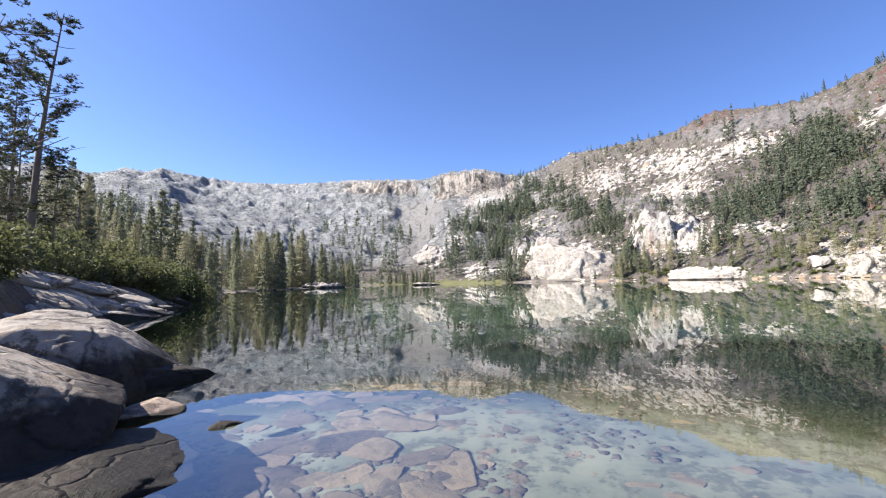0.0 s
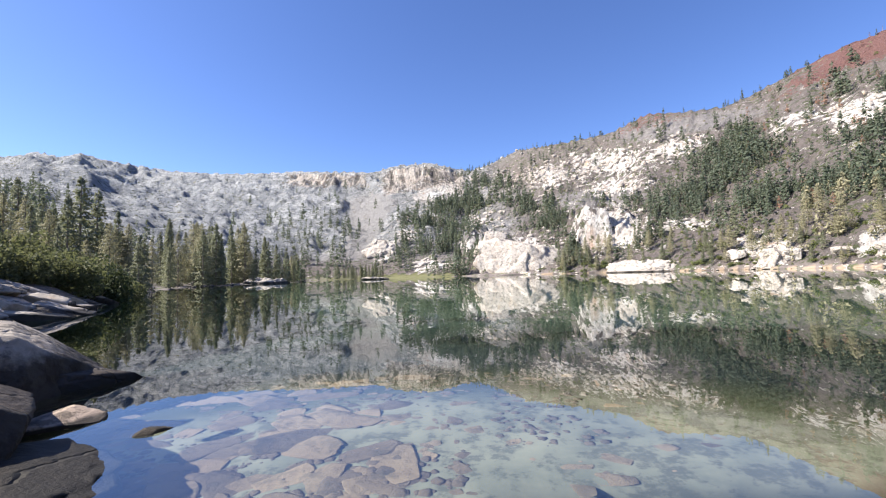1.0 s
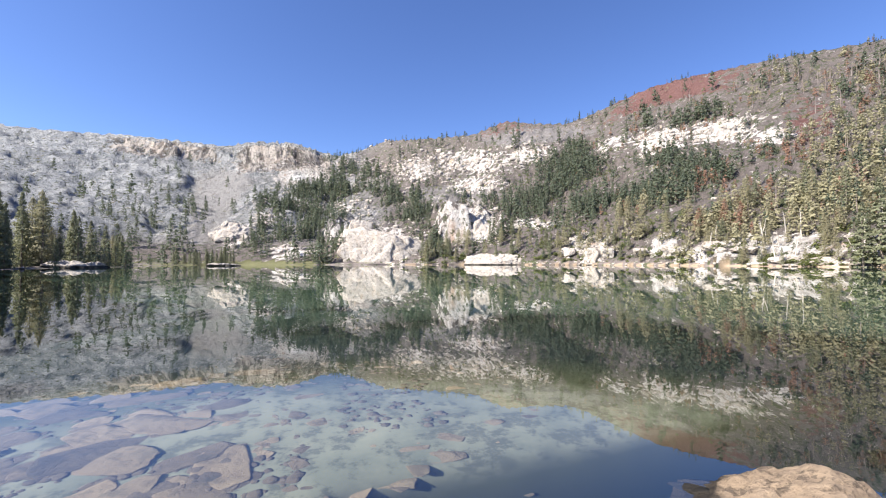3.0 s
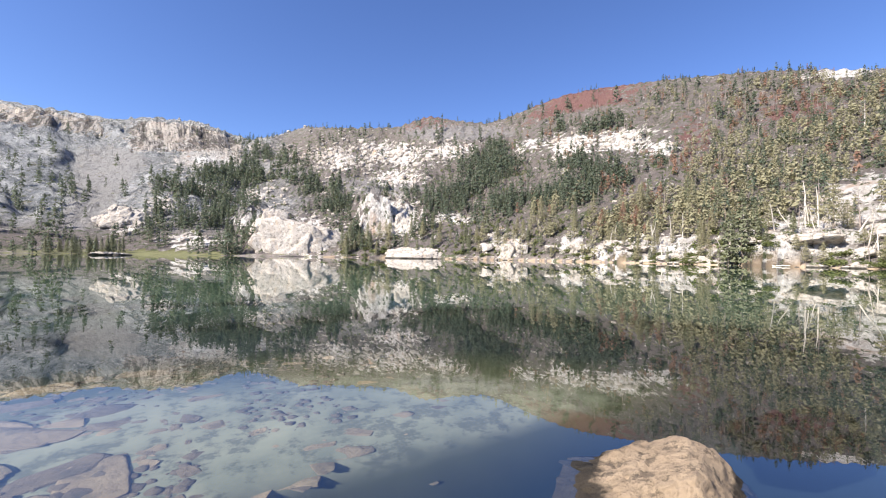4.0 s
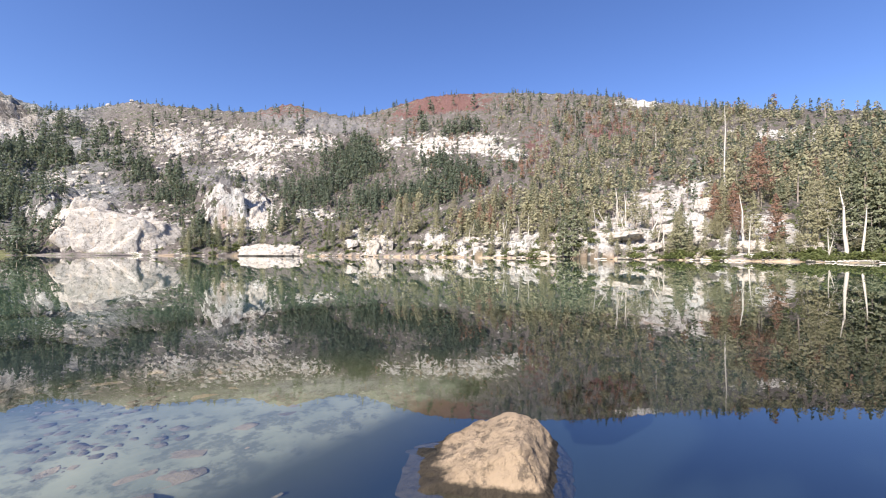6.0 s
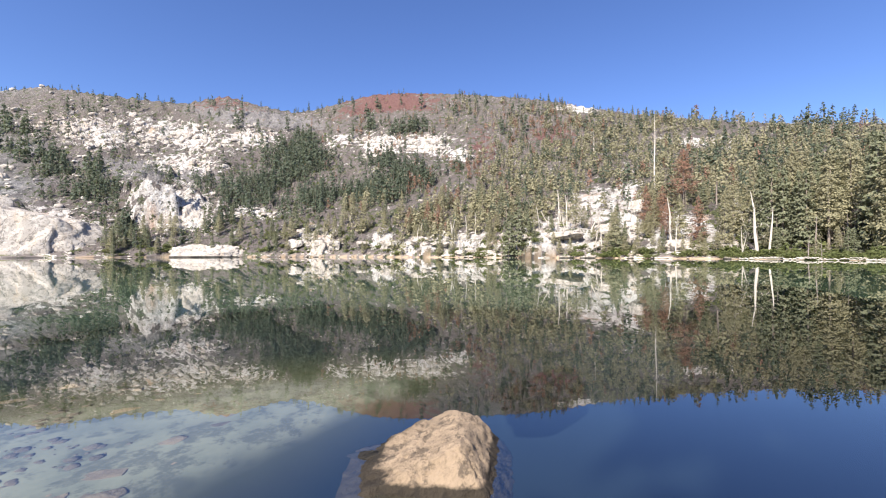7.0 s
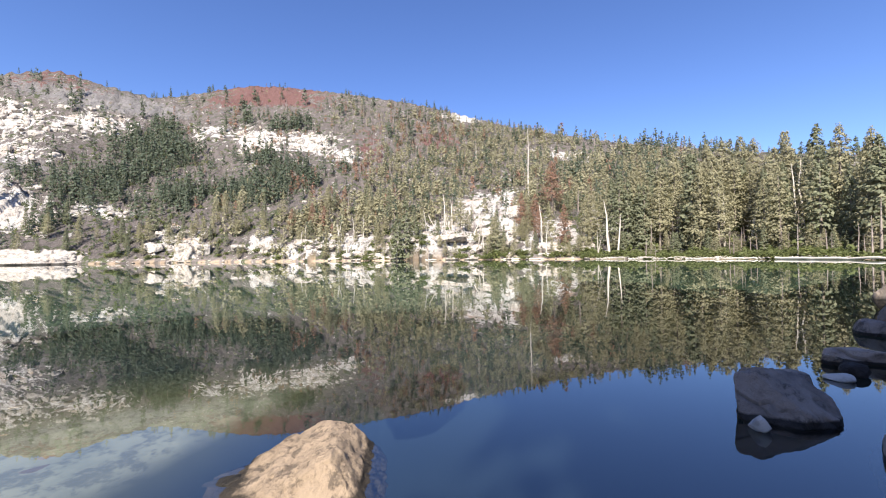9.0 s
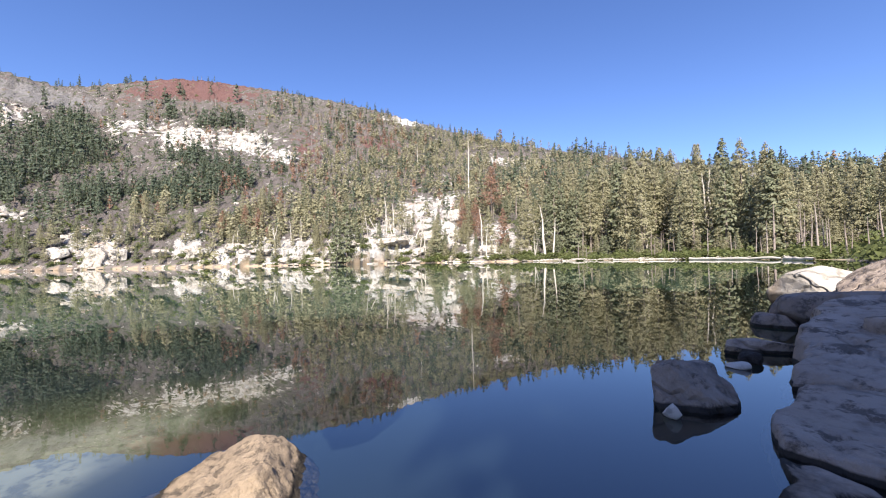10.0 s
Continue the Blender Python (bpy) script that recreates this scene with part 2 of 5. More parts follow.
FOOT = [(-180, 4), (-60, 12), (-48, 40), (-38, 70), (-30, 140), (-20, 240), (-12, 285), (-3, 280), (6, 258), (10, 250), (22, 232), (38, 206), (55, 176), (75, 141),
        (90, 128), (100, 124), (115, 116), (124, 108), (131, 100), (135, 40), (142, 12), (180, 4)]
RID = np.array(RIDGE + RIDGE2, float)
# benches on which the shore cliffs stand: bearing, half width, height in degrees, distance of the brink
BENCH = [(16.8, 5.6, 4.5, 250), (12.0, 2.6, 5.6, 272), (28.6, 4.4, 7.3, 250), (36.5, 4.0, 5.0, 236), (46.0, 3.0, 2.2, 194), (53.5, 2.4, 2.8, 182), (62.0, 4.5, 1.8, 163), (77.5, 5.5, 3.4, 142), (86.0, 2.6, 5.0, 141)]
RIDGE_LIFT = np.zeros((2, 2))
RIDGE_LIFT[0] = (-180.0, 180.0)


def curve(table, az):
    t = np.asarray(table, float)
    return np.interp(az, t[:, 0], t[:, 1])


def bed_depth(x, y, az, r):
    """How deep the lake is: a bright shelf ahead, a drop towards the side."""
    shelf = 0.30 + 0.06 * r + 0.30 * np.maximum(r - 4.4, 0) ** 1.4
    drop = step(2.65 - 0.12 * x - y, -0.2, 0.6) * step(x, 0.4, 1.2)
    return np.minimum(shelf * (1 - drop) + np.maximum(shelf, 1.1 + 0.35 * r) * drop, 9.0)


def ground_z(az, r, rough=True):
    """Height of the ground at the bearing az (degrees from ahead, clockwise) and the distance r."""
    az, r = np.asarray(az, float), np.asarray(r, float)
    x, y = polar(az, r)
    p = np.stack([x, y, 0 * x], 1)
    S, F, R = curve(SHORE, az), curve(FOOT, az), curve(RIDGE_R, az)
    S = S * (1 + 0.035 * (fbm(p * 0.055, 3, 5) - 0.5) * (S > 30)) + 0.5 * (fbm(p * 0.7, 2, 6) - 0.5)
    top = np.interp(az, RID[:, 0], RID[:, 1])
    u = np.clip(np.log(np.maximum(r, 0.01) / F) / np.log(R / F), 0, 1)
    bench = 1.4 * step(r, S, np.maximum(F, S + 1)) + 1.3 * step(az, -31.5, -38) * step(az, -75, -55) * step(r, S + 0.3, S + 8)
    low = np.degrees(np.arctan2(bench - 1.3, F))
    el = low + (top - low) * u ** 0.82
    uneven = fbm(p * 0.06 + 31, 4, 47, 0.6) - 0.5
    for a0, wide, up, brink in BENCH:
        lip = up * np.exp(-((az + 4 * uneven - a0) / wide) ** 6) * step(r * (1 + 0.10 * uneven), brink - 4, brink + 0.055 * brink) * (1 + 0.9 * uneven)
        el = np.maximum(el, lip)
    el = el + np.interp(az, *RIDGE_LIFT) * step(u, 0.55, 1.0)
    z = np.where((r < F) & (el < 0.8), bench, 1.3 + r * np.tan(np.radians(el)))
    if rough:
        k = step(u, 0.02, 0.2) * (1 - 0.75 * step(u, 0.9, 1.0))
        far = step(az, 20, 4)
        warp = np.stack([fbm(p * 0.012, 3, 12), fbm(p * 0.012 + 50, 3, 13), 0 * x], 1) * 60
        big = fbm((p + warp) * 0.009, 4, 11) - 0.5
        ridged = 1 - 4 * np.abs(fbm((p + warp) * 0.021 + 3, 5, 21, 0.58) - 0.5)
        fine = fbm(p * 0.10, 5, 31, 0.6) - 0.5
        crag = 1 - 4 * np.abs(fbm((p + warp * 1.6) * 0.0085 + 9, 6, 23, 0.6) - 0.5)
        gully = 1 - 4 * np.abs(fbm(np.stack([az * 0.22 + 0.035 * warp[:, 0], u * 1.6 + 0.03 * warp[:, 1], 0 * az], 1), 6, 41, 0.62) - 0.5)
        flute = 1 - 4 * np.abs(fbm(np.stack([az * 0.9 + 0.05 * warp[:, 0], u * 3.0, 0 * az], 1), 4, 43, 0.6) - 0.5)
        z = z + k * r * (0.030 * big + 0.012 * (ridged - 0.4) + 0.006 * fine * (1 - far))
        z = z + k * far * r * (0.014 * (gully - 0.4) + 0.006 * (crag - 0.4) + 0.011 * flute * step(u, 0.6, 0.85) * step(az, -14, -2))
        q = (p + 0.35 * warp)[:, :2]
        keen = 1 - 4 * np.abs(fbm((p + 0.5 * warp) * 0.034 + 60, 5, 27, 0.62) - 0.5)
        craggy = 0.016 * (0.45 - facets(q / 125, 3)) + 0.006 * (0.45 - facets(q / 40 + 7, 4)) + 0.011 * (keen - 0.4)
        craggy = craggy * (1 - 0.6 * np.exp(-((az - 5) / 5.5) ** 2) * step(u, 0.65, 0.85))
        z = z + k * r * craggy * (far * (1.0 - 0.8 * np.exp(-((az + 3.5) / 3.2) ** 2) * step(u, 0.85, 0.7)) + 0.45 * (1 - far) * step(az, 8, 14))
        ledge = fbm((p + warp) * 0.03 + 70, 4, 25, 0.55) * 5
        z = z + k * (1 - far) * r * 0.012 * (ledge - np.floor(ledge) - 0.5) * step(az, 12, 20)
        z = z + step(u, 0.9, 1.0) * r * 0.006 * (fbm(np.stack([az * 0.8, 0 * az, 0 * az], 1), 5, 51, 0.65) - 0.5) * 2
        z = z + (r > S) * (u < 0.05) * 0.5 * (fbm(p * 0.4, 3, 61) - 0.5) * step(r - S, 0, 3)
    ridge_z = 1.3 + R * np.tan(np.radians(top + np.interp(az, *RIDGE_LIFT)))
    z = np.where(r > R, np.maximum(z * 0 + ridge_z - (r - R) * 0.42, 8 - 0.004 * r), z)
    bed = -bed_depth(x, y, az, r)
    side = (r - S)
    into = step(-side, -0.2, np.minimum(2.5, 0.35 * S))
    z = np.where(side < 0, bed * into + 0.15 * (1 - into), z)
    if rough:
        z = z + np.where(side < -0.5, 0.10 * (fbm(p * 1.3, 4, 71) - 0.5), 0)
    return z


AZ = np.concatenate([np.arange(-180, -62, 2.5), np.arange(-62, 138, 0.25), np.arange(138, 179.0, 2.5), [180.0]])
RR = np.concatenate([np.geomspace(0.05, 60, 84)[:-1], np.geomspace(60, 1350, 250), np.geomspace(1400, 4500, 14)])
ga, gr = np.meshgrid(AZ, RR)
ga, gr = ga.ravel(), gr.ravel()
for _ in range(2):
    crest = np.degrees(np.arctan2(ground_z(ga, gr) - 1.3, gr)).reshape(len(RR), len(AZ)).max(0)
    lack = np.convolve(np.interp(AZ, RID[:, 0], RID[:, 1]) - crest, np.ones(7) / 7, "same")
    RIDGE_LIFT = np.stack([AZ, np.interp(AZ, *RIDGE_LIFT) + lack])
gzv = ground_z(ga, gr)
gx, gy = polar(ga, gr)
nA, nR = len(AZ), len(RR)
grid_z = gzv.reshape(nR, nA)


def gz(x, y):
    """Height of the ground sheet at x, y."""
    a, r = math.degrees(math.atan2(x, y)), math.hypot(x, y)
    i, j = min(max(int(np.searchsorted(AZ, a)), 1), nA - 1), min(max(int(np.searchsorted(RR, r)), 1), nR - 1)
    u, w = (a - AZ[i - 1]) / (AZ[i] - AZ[i - 1]), (r - RR[j - 1]) / (RR[j] - RR[j - 1])
    top, low = grid_z[j], grid_z[j - 1]
    return float((low[i - 1] * (1 - u) + low[i] * u) * (1 - w) + (top[i - 1] * (1 - u) + top[i] * u) * w)


idx = np.arange(nA * nR).reshape(nR, nA)
quads = np.stack([idx[:-1, :-1], idx[:-1, 1:], idx[1:, 1:], idx[1:, :-1]], -1).reshape(-1, 4)
g_el = np.degrees(np.arctan2(gzv - 1.3, gr))

# zones of the slopes: bearing and height in degrees, their half widths, tilt of the band, strength
PALE_FAR = [(6.0, 10.9, 3.0, 1.0, 0.15, 1.8), (3.0, 12.3, 4.5, 1.2, 0.2, 0.45), (5.5, 7.5, 2.2, 0.5, 0, 1.1), (10.5, 7.2, 3.2, 0.9, 0, 1.0), (6.0, 4.5, 1.5, 0.6, 0, 1.0), (5.5, 1.3, 3.5, 0.9, 0, 0.9),
            (-1.5, 3.6, 2.0, 1.5, 0, 1.3), (1.8, 5.4, 1.6, 0.9, 0, 1.0), (12.0, 4.6, 2.8, 1.2, 0.3, 1.2), (21.8, 12.6, 2.6, 1.4, 0, 0.8), (29.5, 13.6, 5.5, 1.5, 0, 0.95), (36.5, 14.2, 4.0, 1.1, 0.1, 0.85),
            (30.0, 10.6, 3.6, 1.2, 0, 0.85), (28.6, 5.4, 4.4, 2.6, -0.1, 1.35), (37.0, 5.3, 3.5, 0.9, 0, 0.9), (17.5, 2.4, 5.4, 2.2, 0, 1.1)]
PALE_NEAR = [(53.3, 14.6, 2.9, 1.4, 0.1, 1.2), (59.5, 14.7, 3.3, 1.3, 0, 1.1), (63.5, 13.4, 2.6, 1.0, 0, 0.9), (48.0, 15.0, 2.5, 0.8, 0.2, 0.8), (79.6, 18.4, 2.4, 0.4, -0.1, 1.6), (45.0, 1.8, 2.2, 1.7, 0, 1.3),
             (53.5, 2.4, 1.8, 1.6, 0, 1.1), (58.0, 1.0, 3.0, 1.2, 0, 1.2), (64.0, 1.4, 5.0, 1.6, 0, 1.2), (77.0, 2.4, 5.5, 2.8, 0.2, 1.3), (80.5, 5.4, 4.8, 2.8, 0.3, 1.2), (85.9, 4.5, 1.4, 4.6, 0, 1.8),
             (92.0, 2.1, 5.0, 2.3, 0, 1.2), (96.8, 4.5, 1.1, 2.0, 0, 1.0), (94.0, 12.7, 4.5, 0.7, -0.15, 0.9), (123.4, 4.7, 1.0, 2.4, 0, 1.4)]
# the stand at bearing -8 partly stands in for a rib's shade
FIRS = [(13.0, 10.7, 3.6, 2.3, -0.35, 1.4), (7.8, 7.5, 5.4, 2.3, 0.3, 1.4), (5.0, 2.8, 5.5, 2.4, 0, 1.3), (0.6, 9.6, 1.7, 1.2, 0, 0.7), (-8.0, 4.5, 3.0, 4.5, 0, 0.55), (21.0, 6.6, 3.2, 2.2, 0, 1.4),
        (23.2, 3.2, 1.8, 3.0, 0, 1.1), (34.0, 4.8, 2.3, 1.8, 0, 1.1), (30.0, 8.6, 4.0, 0.9, 0, 0.8), (41.8, 14.2, 1.9, 1.5, 0, 1.0), (41.0, 11.2, 5.0, 1.8, -0.15, 1.3), (45.0, 7.8, 11.0, 2.2, 0, 1.35),
        (56.0, 10.5, 7.0, 2.6, 0.15, 1.1), (55.5, 16.9, 5.0, 0.8, 0.12, 1.0), (24.0, 15.8, 7.0, 0.8, 0.1, 0.35), (43.0, 16.9, 5.0, 0.7, 0.2, 0.3)]


def patches(table, az, el):
    """The strongest of the zones of a table at bearings and heights."""
    out = np.zeros(len(az))
    for a0, e0, wa, we, lean, s in table:
        out = np.maximum(out, s * np.exp(-((az - a0) / wa) ** 2 - ((el - e0 - lean * (az - a0)) / we) ** 2))
    return out


gF0 = curve(FOOT, ga)
pale = patches(PALE_FAR + PALE_NEAR, ga, g_el)
far_wall = step(ga + 16 * (fbm(np.stack([gx, gy, 0 * gx], 1) * 0.012, 3, 88) - 0.5), 19, 5) * step(gr, gF0 * 1.05, gF0 * 1.3)
pale = np.maximum(pale, (0.05 + 0.18 * step(ga, -8, 2)) * far_wall * step(g_el, 2.5, 5))
pale = pale + (pale < 0.05) * ((-0.10 + 0.22 * np.exp(-((g_el - 12.5) / 3) ** 2)) * step(ga, 8, 14) * step(gr, gF0, gF0 * 1.05))
g_top = np.interp(ga, RID[:, 0], RID[:, 1])
red = 1.1 * np.exp(-((ga - 54.5) / 6.5) ** 2) * step(g_el, g_top - 2.9, g_top - 1.3) + 0.5 * np.exp(-((ga - 34) / 4.2) ** 2) * step(g_el, g_top - 1.9, g_top - 0.9)
red = np.maximum(red, 0.62 * np.exp(-((ga - 67) / 2.6) ** 2 - ((g_el - 14) / 2.6) ** 2) + 0.6 * np.exp(-((ga - 76) / 4) ** 2 - ((g_el - 15.5) / 1.6) ** 2) + 0.7 * np.exp(-((ga - 45.4) / 1.2) ** 2 - ((g_el - 12) / 1.2) ** 2))
talus = np.exp(-((ga + 3.8 - 0.35 * (g_el - 6)) / (1.0 + 0.28 * (g_el - 1))) ** 2) * step(g_el, 1.5, 3) * step(g_el, 12, 10) * 1.1
talus = np.maximum(talus, 0.8 * np.exp(-((ga - 27) / 9) ** 2 - ((g_el - 9.3) / 1.6) ** 2))
talus = np.maximum(talus, 0.9 * np.exp(-((ga - 38) / 10) ** 2 - ((g_el - 16.6) / 1.3) ** 2))
pale = pale * (1 - 0.8 * np.clip(talus, 0, 1) * far_wall)
crag = step(ga, -2.5, 0.5) * step(ga, 11, 9.5) * step(g_el, g_top - 4.2, g_top - 3.0) * step(g_el, g_top - 0.25, g_top - 0.7)
crag = np.maximum(crag, 0.75 * step(ga, -15, -12) * step(ga, -2, -4) * step(g_el, g_top - 2.4, g_top - 1.6) * step(g_el, g_top - 0.1, g_top - 0.4))
crag = np.maximum(crag, 0.9 * np.exp(-((ga - 21.5) / 4.5) ** 2 - ((g_el - 12.7) / 1.4) ** 2))
crag = np.maximum(crag, 0.7 * np.exp(-((ga - 11.7) / 1.3) ** 2 - ((g_el - 13) / 0.9) ** 2))
gS, gF = curve(SHORE, ga), curve(FOOT, ga)
beach = ((gr > gS - 0.5) & (gr < gS + 2.2) & (ga > 20) & (gzv < 0.35)) * 1.0
grass = ((gr > gS + 1.5) & (gr < gF + 1)) * (np.exp(-((ga - 0) / 11) ** 2) + np.exp(-((ga - 113) / 11) ** 2))
ground_me = mesh_from("ground", np.stack([gx, gy, gzv], 1), quads, [], smooth=True)
for name, values in (("pale", pale), ("red", red), ("crag", crag), ("talus", talus), ("grass", grass), ("beach", beach), ("far_wall", far_wall), ("haze_tint", far_wall * step(ga, 6, -22))):
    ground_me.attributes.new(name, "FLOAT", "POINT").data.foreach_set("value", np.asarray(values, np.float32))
m, nt, b = material("mountain_ground")
co = world_pos(nt)
n_big, n_mid, n_fine = noise_tex(nt, co, 0.03, 7, 0.62), noise_tex(nt, co, 0.14, 8, 0.68), noise_tex(nt, co, 0.9, 6, 0.7)
n_bush, n_stone = noise_tex(nt, co, 0.24, 7, 0.7), noise_tex(nt, co, 0.33, 8, 0.72, (1, 1, 0.7))
soil = mix(nt, ramp(nt, n_mid, 0.35, 0.65), (0.195, 0.165, 0.152), (0.115, 0.098, 0.09))
soil = mix(nt, ramp(nt, n_bush, 0.53, 0.57), soil, (0.065, 0.080, 0.036))
soil = mix(nt, ramp(nt, n_stone, 0.60, 0.625), soil, (0.52, 0.48, 0.44))
soil = mix(nt, ramp(nt, n_fine, 0.5, 0.75), soil, (0.24, 0.21, 0.185))
streaks = noise_tex(nt, co, 0.045, 9, 0.72, (1.0, 1.0, 0.5))
specks = noise_tex(nt, co, 0.16, 9, 0.75)
wall = mix(nt, ramp(nt, streaks, 0.44, 0.56), (0.28, 0.282, 0.285), (0.62, 0.61, 0.595))
wall = mix(nt, ramp(nt, noise_tex(nt, co, 0.009, 5, 0.6), 0.44, 0.6), wall, (0.29, 0.29, 0.285))
wall = mix(nt, ramp(nt, specks, 0.55, 0.61), wall, (0.12, 0.13, 0.125))
wall = mix(nt, ramp(nt, noise_tex(nt, co, 0.035, 9, 0.7), 0.565, 0.59), wall, (0.62, 0.61, 0.59))
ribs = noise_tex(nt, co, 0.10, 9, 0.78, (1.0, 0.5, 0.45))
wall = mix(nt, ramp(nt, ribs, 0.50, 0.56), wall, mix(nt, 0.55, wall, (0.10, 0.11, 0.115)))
wall = mix(nt, ramp(nt, noise_tex(nt, co, 0.22, 8, 0.78), 0.56, 0.60), wall, (0.60, 0.59, 0.57))
# distance haze mixed into the wall's own colour, stronger to the left
wall = mix(nt, math_node(nt, "MULTIPLY", attr(nt, "haze_tint"), 0.35), wall, (0.38, 0.41, 0.455))
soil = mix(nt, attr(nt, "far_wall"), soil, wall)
granite = mix(nt, ramp(nt, n_stone, 0.38, 0.56), (0.34, 0.30, 0.27), (0.76, 0.715, 0.665))
granite = mix(nt, ramp(nt, n_fine, 0.5, 0.7), granite, (0.50, 0.45, 0.39))
granite = mix(nt, ramp(nt, noise_tex(nt, co, 0.11, 5, 0.6, (1, 1, 0.35)), 0.55, 0.7), granite, (0.50, 0.36, 0.27))
bright = ramp(nt, math_node(nt, "MULTIPLY", attr(nt, "pale"), 0.5), 0.62, 0.85)
granite = mix(nt, math_node(nt, "MULTIPLY", bright, 0.8), granite, (0.86, 0.83, 0.79))
scree = mix(nt, ramp(nt, n_stone, 0.35, 0.65), (0.32, 0.305, 0.29), (0.46, 0.44, 0.42))
scree = mix(nt, math_node(nt, "SUBTRACT", 1.0, attr(nt, "far_wall"), clamp=True), scree, mix(nt, ramp(nt, n_stone, 0.35, 0.65), (0.17, 0.155, 0.15), (0.29, 0.27, 0.26)))
rust = mix(nt, ramp(nt, n_fine, 0.35, 0.65), (0.135, 0.068, 0.06), (0.215, 0.118, 0.105))
meadow = mix(nt, n_fine, (0.115, 0.12, 0.055), (0.19, 0.18, 0.09))
rag = math_node(nt, "MULTIPLY", math_node(nt, "SUBTRACT", n_mid, 0.5), 3.6)


def zone(name, lo=0.42, hi=0.56):
    return ramp(nt, math_node(nt, "ADD", attr(nt, name), rag), lo, hi)


col = mix(nt, ramp(nt, math_node(nt, "ADD", attr(nt, "talus"), math_node(nt, "MULTIPLY", rag, 0.35)), 0.38, 0.6), soil, scree)
col = mix(nt, zone("red"), col, rust)
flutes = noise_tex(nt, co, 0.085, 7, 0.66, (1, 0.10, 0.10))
# gullies between the flutes painted dark for the shade they hold
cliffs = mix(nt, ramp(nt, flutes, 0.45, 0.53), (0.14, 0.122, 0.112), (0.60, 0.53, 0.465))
cliffs = mix(nt, math_node(nt, "MULTIPLY", ramp(nt, n_big, 0.5, 0.62), 0.35), cliffs, (0.46, 0.35, 0.27))
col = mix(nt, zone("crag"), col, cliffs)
col = mix(nt, zone("pale", 0.46, 0.56), col, granite)
slope_bush = math_node(nt, "MULTIPLY", ramp(nt, n_bush, 0.575, 0.60), math_node(nt, "SUBTRACT", 1.0, math_node(nt, "MULTIPLY", math_node(nt, "ADD", attr(nt, "red"), math_node(nt, "MULTIPLY", attr(nt, "talus"), attr(nt, "far_wall"))), 1.3, clamp=True)))
col = mix(nt, slope_bush, col, (0.085, 0.095, 0.05))
col = mix(nt, zone("grass"), col, meadow)
col = mix(nt, attr(nt, "beach"), col, mix(nt, n_fine, (0.26, 0.17, 0.10), (0.48, 0.38, 0.28)))
sep = nt.nodes.new("ShaderNodeSeparateXYZ")
nt.links.new(co, sep.inputs[0])
sand = mix(nt, ramp(nt, noise_tex(nt, co, 1.1, 6, 0.6), 0.35, 0.68), (0.20, 0.195, 0.15), (0.095, 0.10, 0.078))
sand = mix(nt, math_node(nt, "MULTIPLY", ramp(nt, noise_tex(nt, co, 4.5, 7, 0.7), 0.50, 0.58), 0.7), sand, (0.055, 0.055, 0.04))
sand = mix(nt, math_node(nt, "MULTIPLY", ramp(nt, noise_tex(nt, co, 17, 4, 0.6), 0.50, 0.68), 0.35), sand, (0.18, 0.17, 0.13))
# light lost in deep water is painted as a darker bed
deep_tone = mix(nt, noise_tex(nt, co, 0.4), (0.007, 0.015, 0.022), (0.010, 0.019, 0.025))
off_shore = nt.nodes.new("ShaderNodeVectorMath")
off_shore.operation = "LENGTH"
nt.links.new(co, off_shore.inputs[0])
# green scatter of open water, put into the far bed's colour
deep_tone = mix(nt, ramp(nt, math_node(nt, "MULTIPLY", off_shore.outputs["Value"], 0.02, clamp=True), 0.16, 0.5), deep_tone, mix(nt, noise_tex(nt, co, 0.05), (0.035, 0.062, 0.042), (0.05, 0.075, 0.048)))
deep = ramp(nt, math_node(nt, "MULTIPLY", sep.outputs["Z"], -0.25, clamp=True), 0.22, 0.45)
mid_deep = ramp(nt, math_node(nt, "MULTIPLY", sep.outputs["Z"], -0.5, clamp=True), 0.28, 0.44)
bed_col = mix(nt, deep, mix(nt, mid_deep, sand, (0.048, 0.050, 0.026)), deep_tone)
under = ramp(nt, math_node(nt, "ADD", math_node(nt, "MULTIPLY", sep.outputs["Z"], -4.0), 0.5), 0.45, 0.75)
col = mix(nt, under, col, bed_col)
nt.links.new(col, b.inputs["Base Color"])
b.inputs["Roughness"].default_value = 0.9
b.inputs["Specular IOR Level"].default_value = 0.2
above = math_node(nt, "MULTIPLY", sep.outputs["Z"], 0.3, clamp=True)
crags = math_node(nt, "MULTIPLY", math_node(nt, "ADD", math_node(nt, "MULTIPLY", streaks, 9.0), math_node(nt, "ADD", math_node(nt, "MULTIPLY", specks, 4.0), math_node(nt, "MULTIPLY", ribs, 5.0))), attr(nt, "far_wall"))
near_h = math_node(nt, "MULTIPLY", math_node(nt, "ADD", math_node(nt, "MULTIPLY", n_mid, 2.5), math_node(nt, "ADD", n_fine, math_node(nt, "MULTIPLY", n_stone, 1.5))), above)
fluting = math_node(nt, "MULTIPLY", math_node(nt, "MULTIPLY", flutes, 14.0), attr(nt, "crag"))
bump(nt, b, math_node(nt, "ADD", math_node(nt, "ADD", near_h, crags), fluting), 1.0, 1.8)
ground_me.materials.append(m)
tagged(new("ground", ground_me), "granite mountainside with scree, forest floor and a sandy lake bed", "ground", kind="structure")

# ---- water ----
m, nt, b = material("lake_water")
b.inputs["Base Color"].default_value = (0.78, 0.93, 0.92, 1)
b.inputs["Roughness"].default_value = 0.0
b.inputs["IOR"].default_value = 2.3
b.inputs["Transmission Weight"].default_value = 1.0
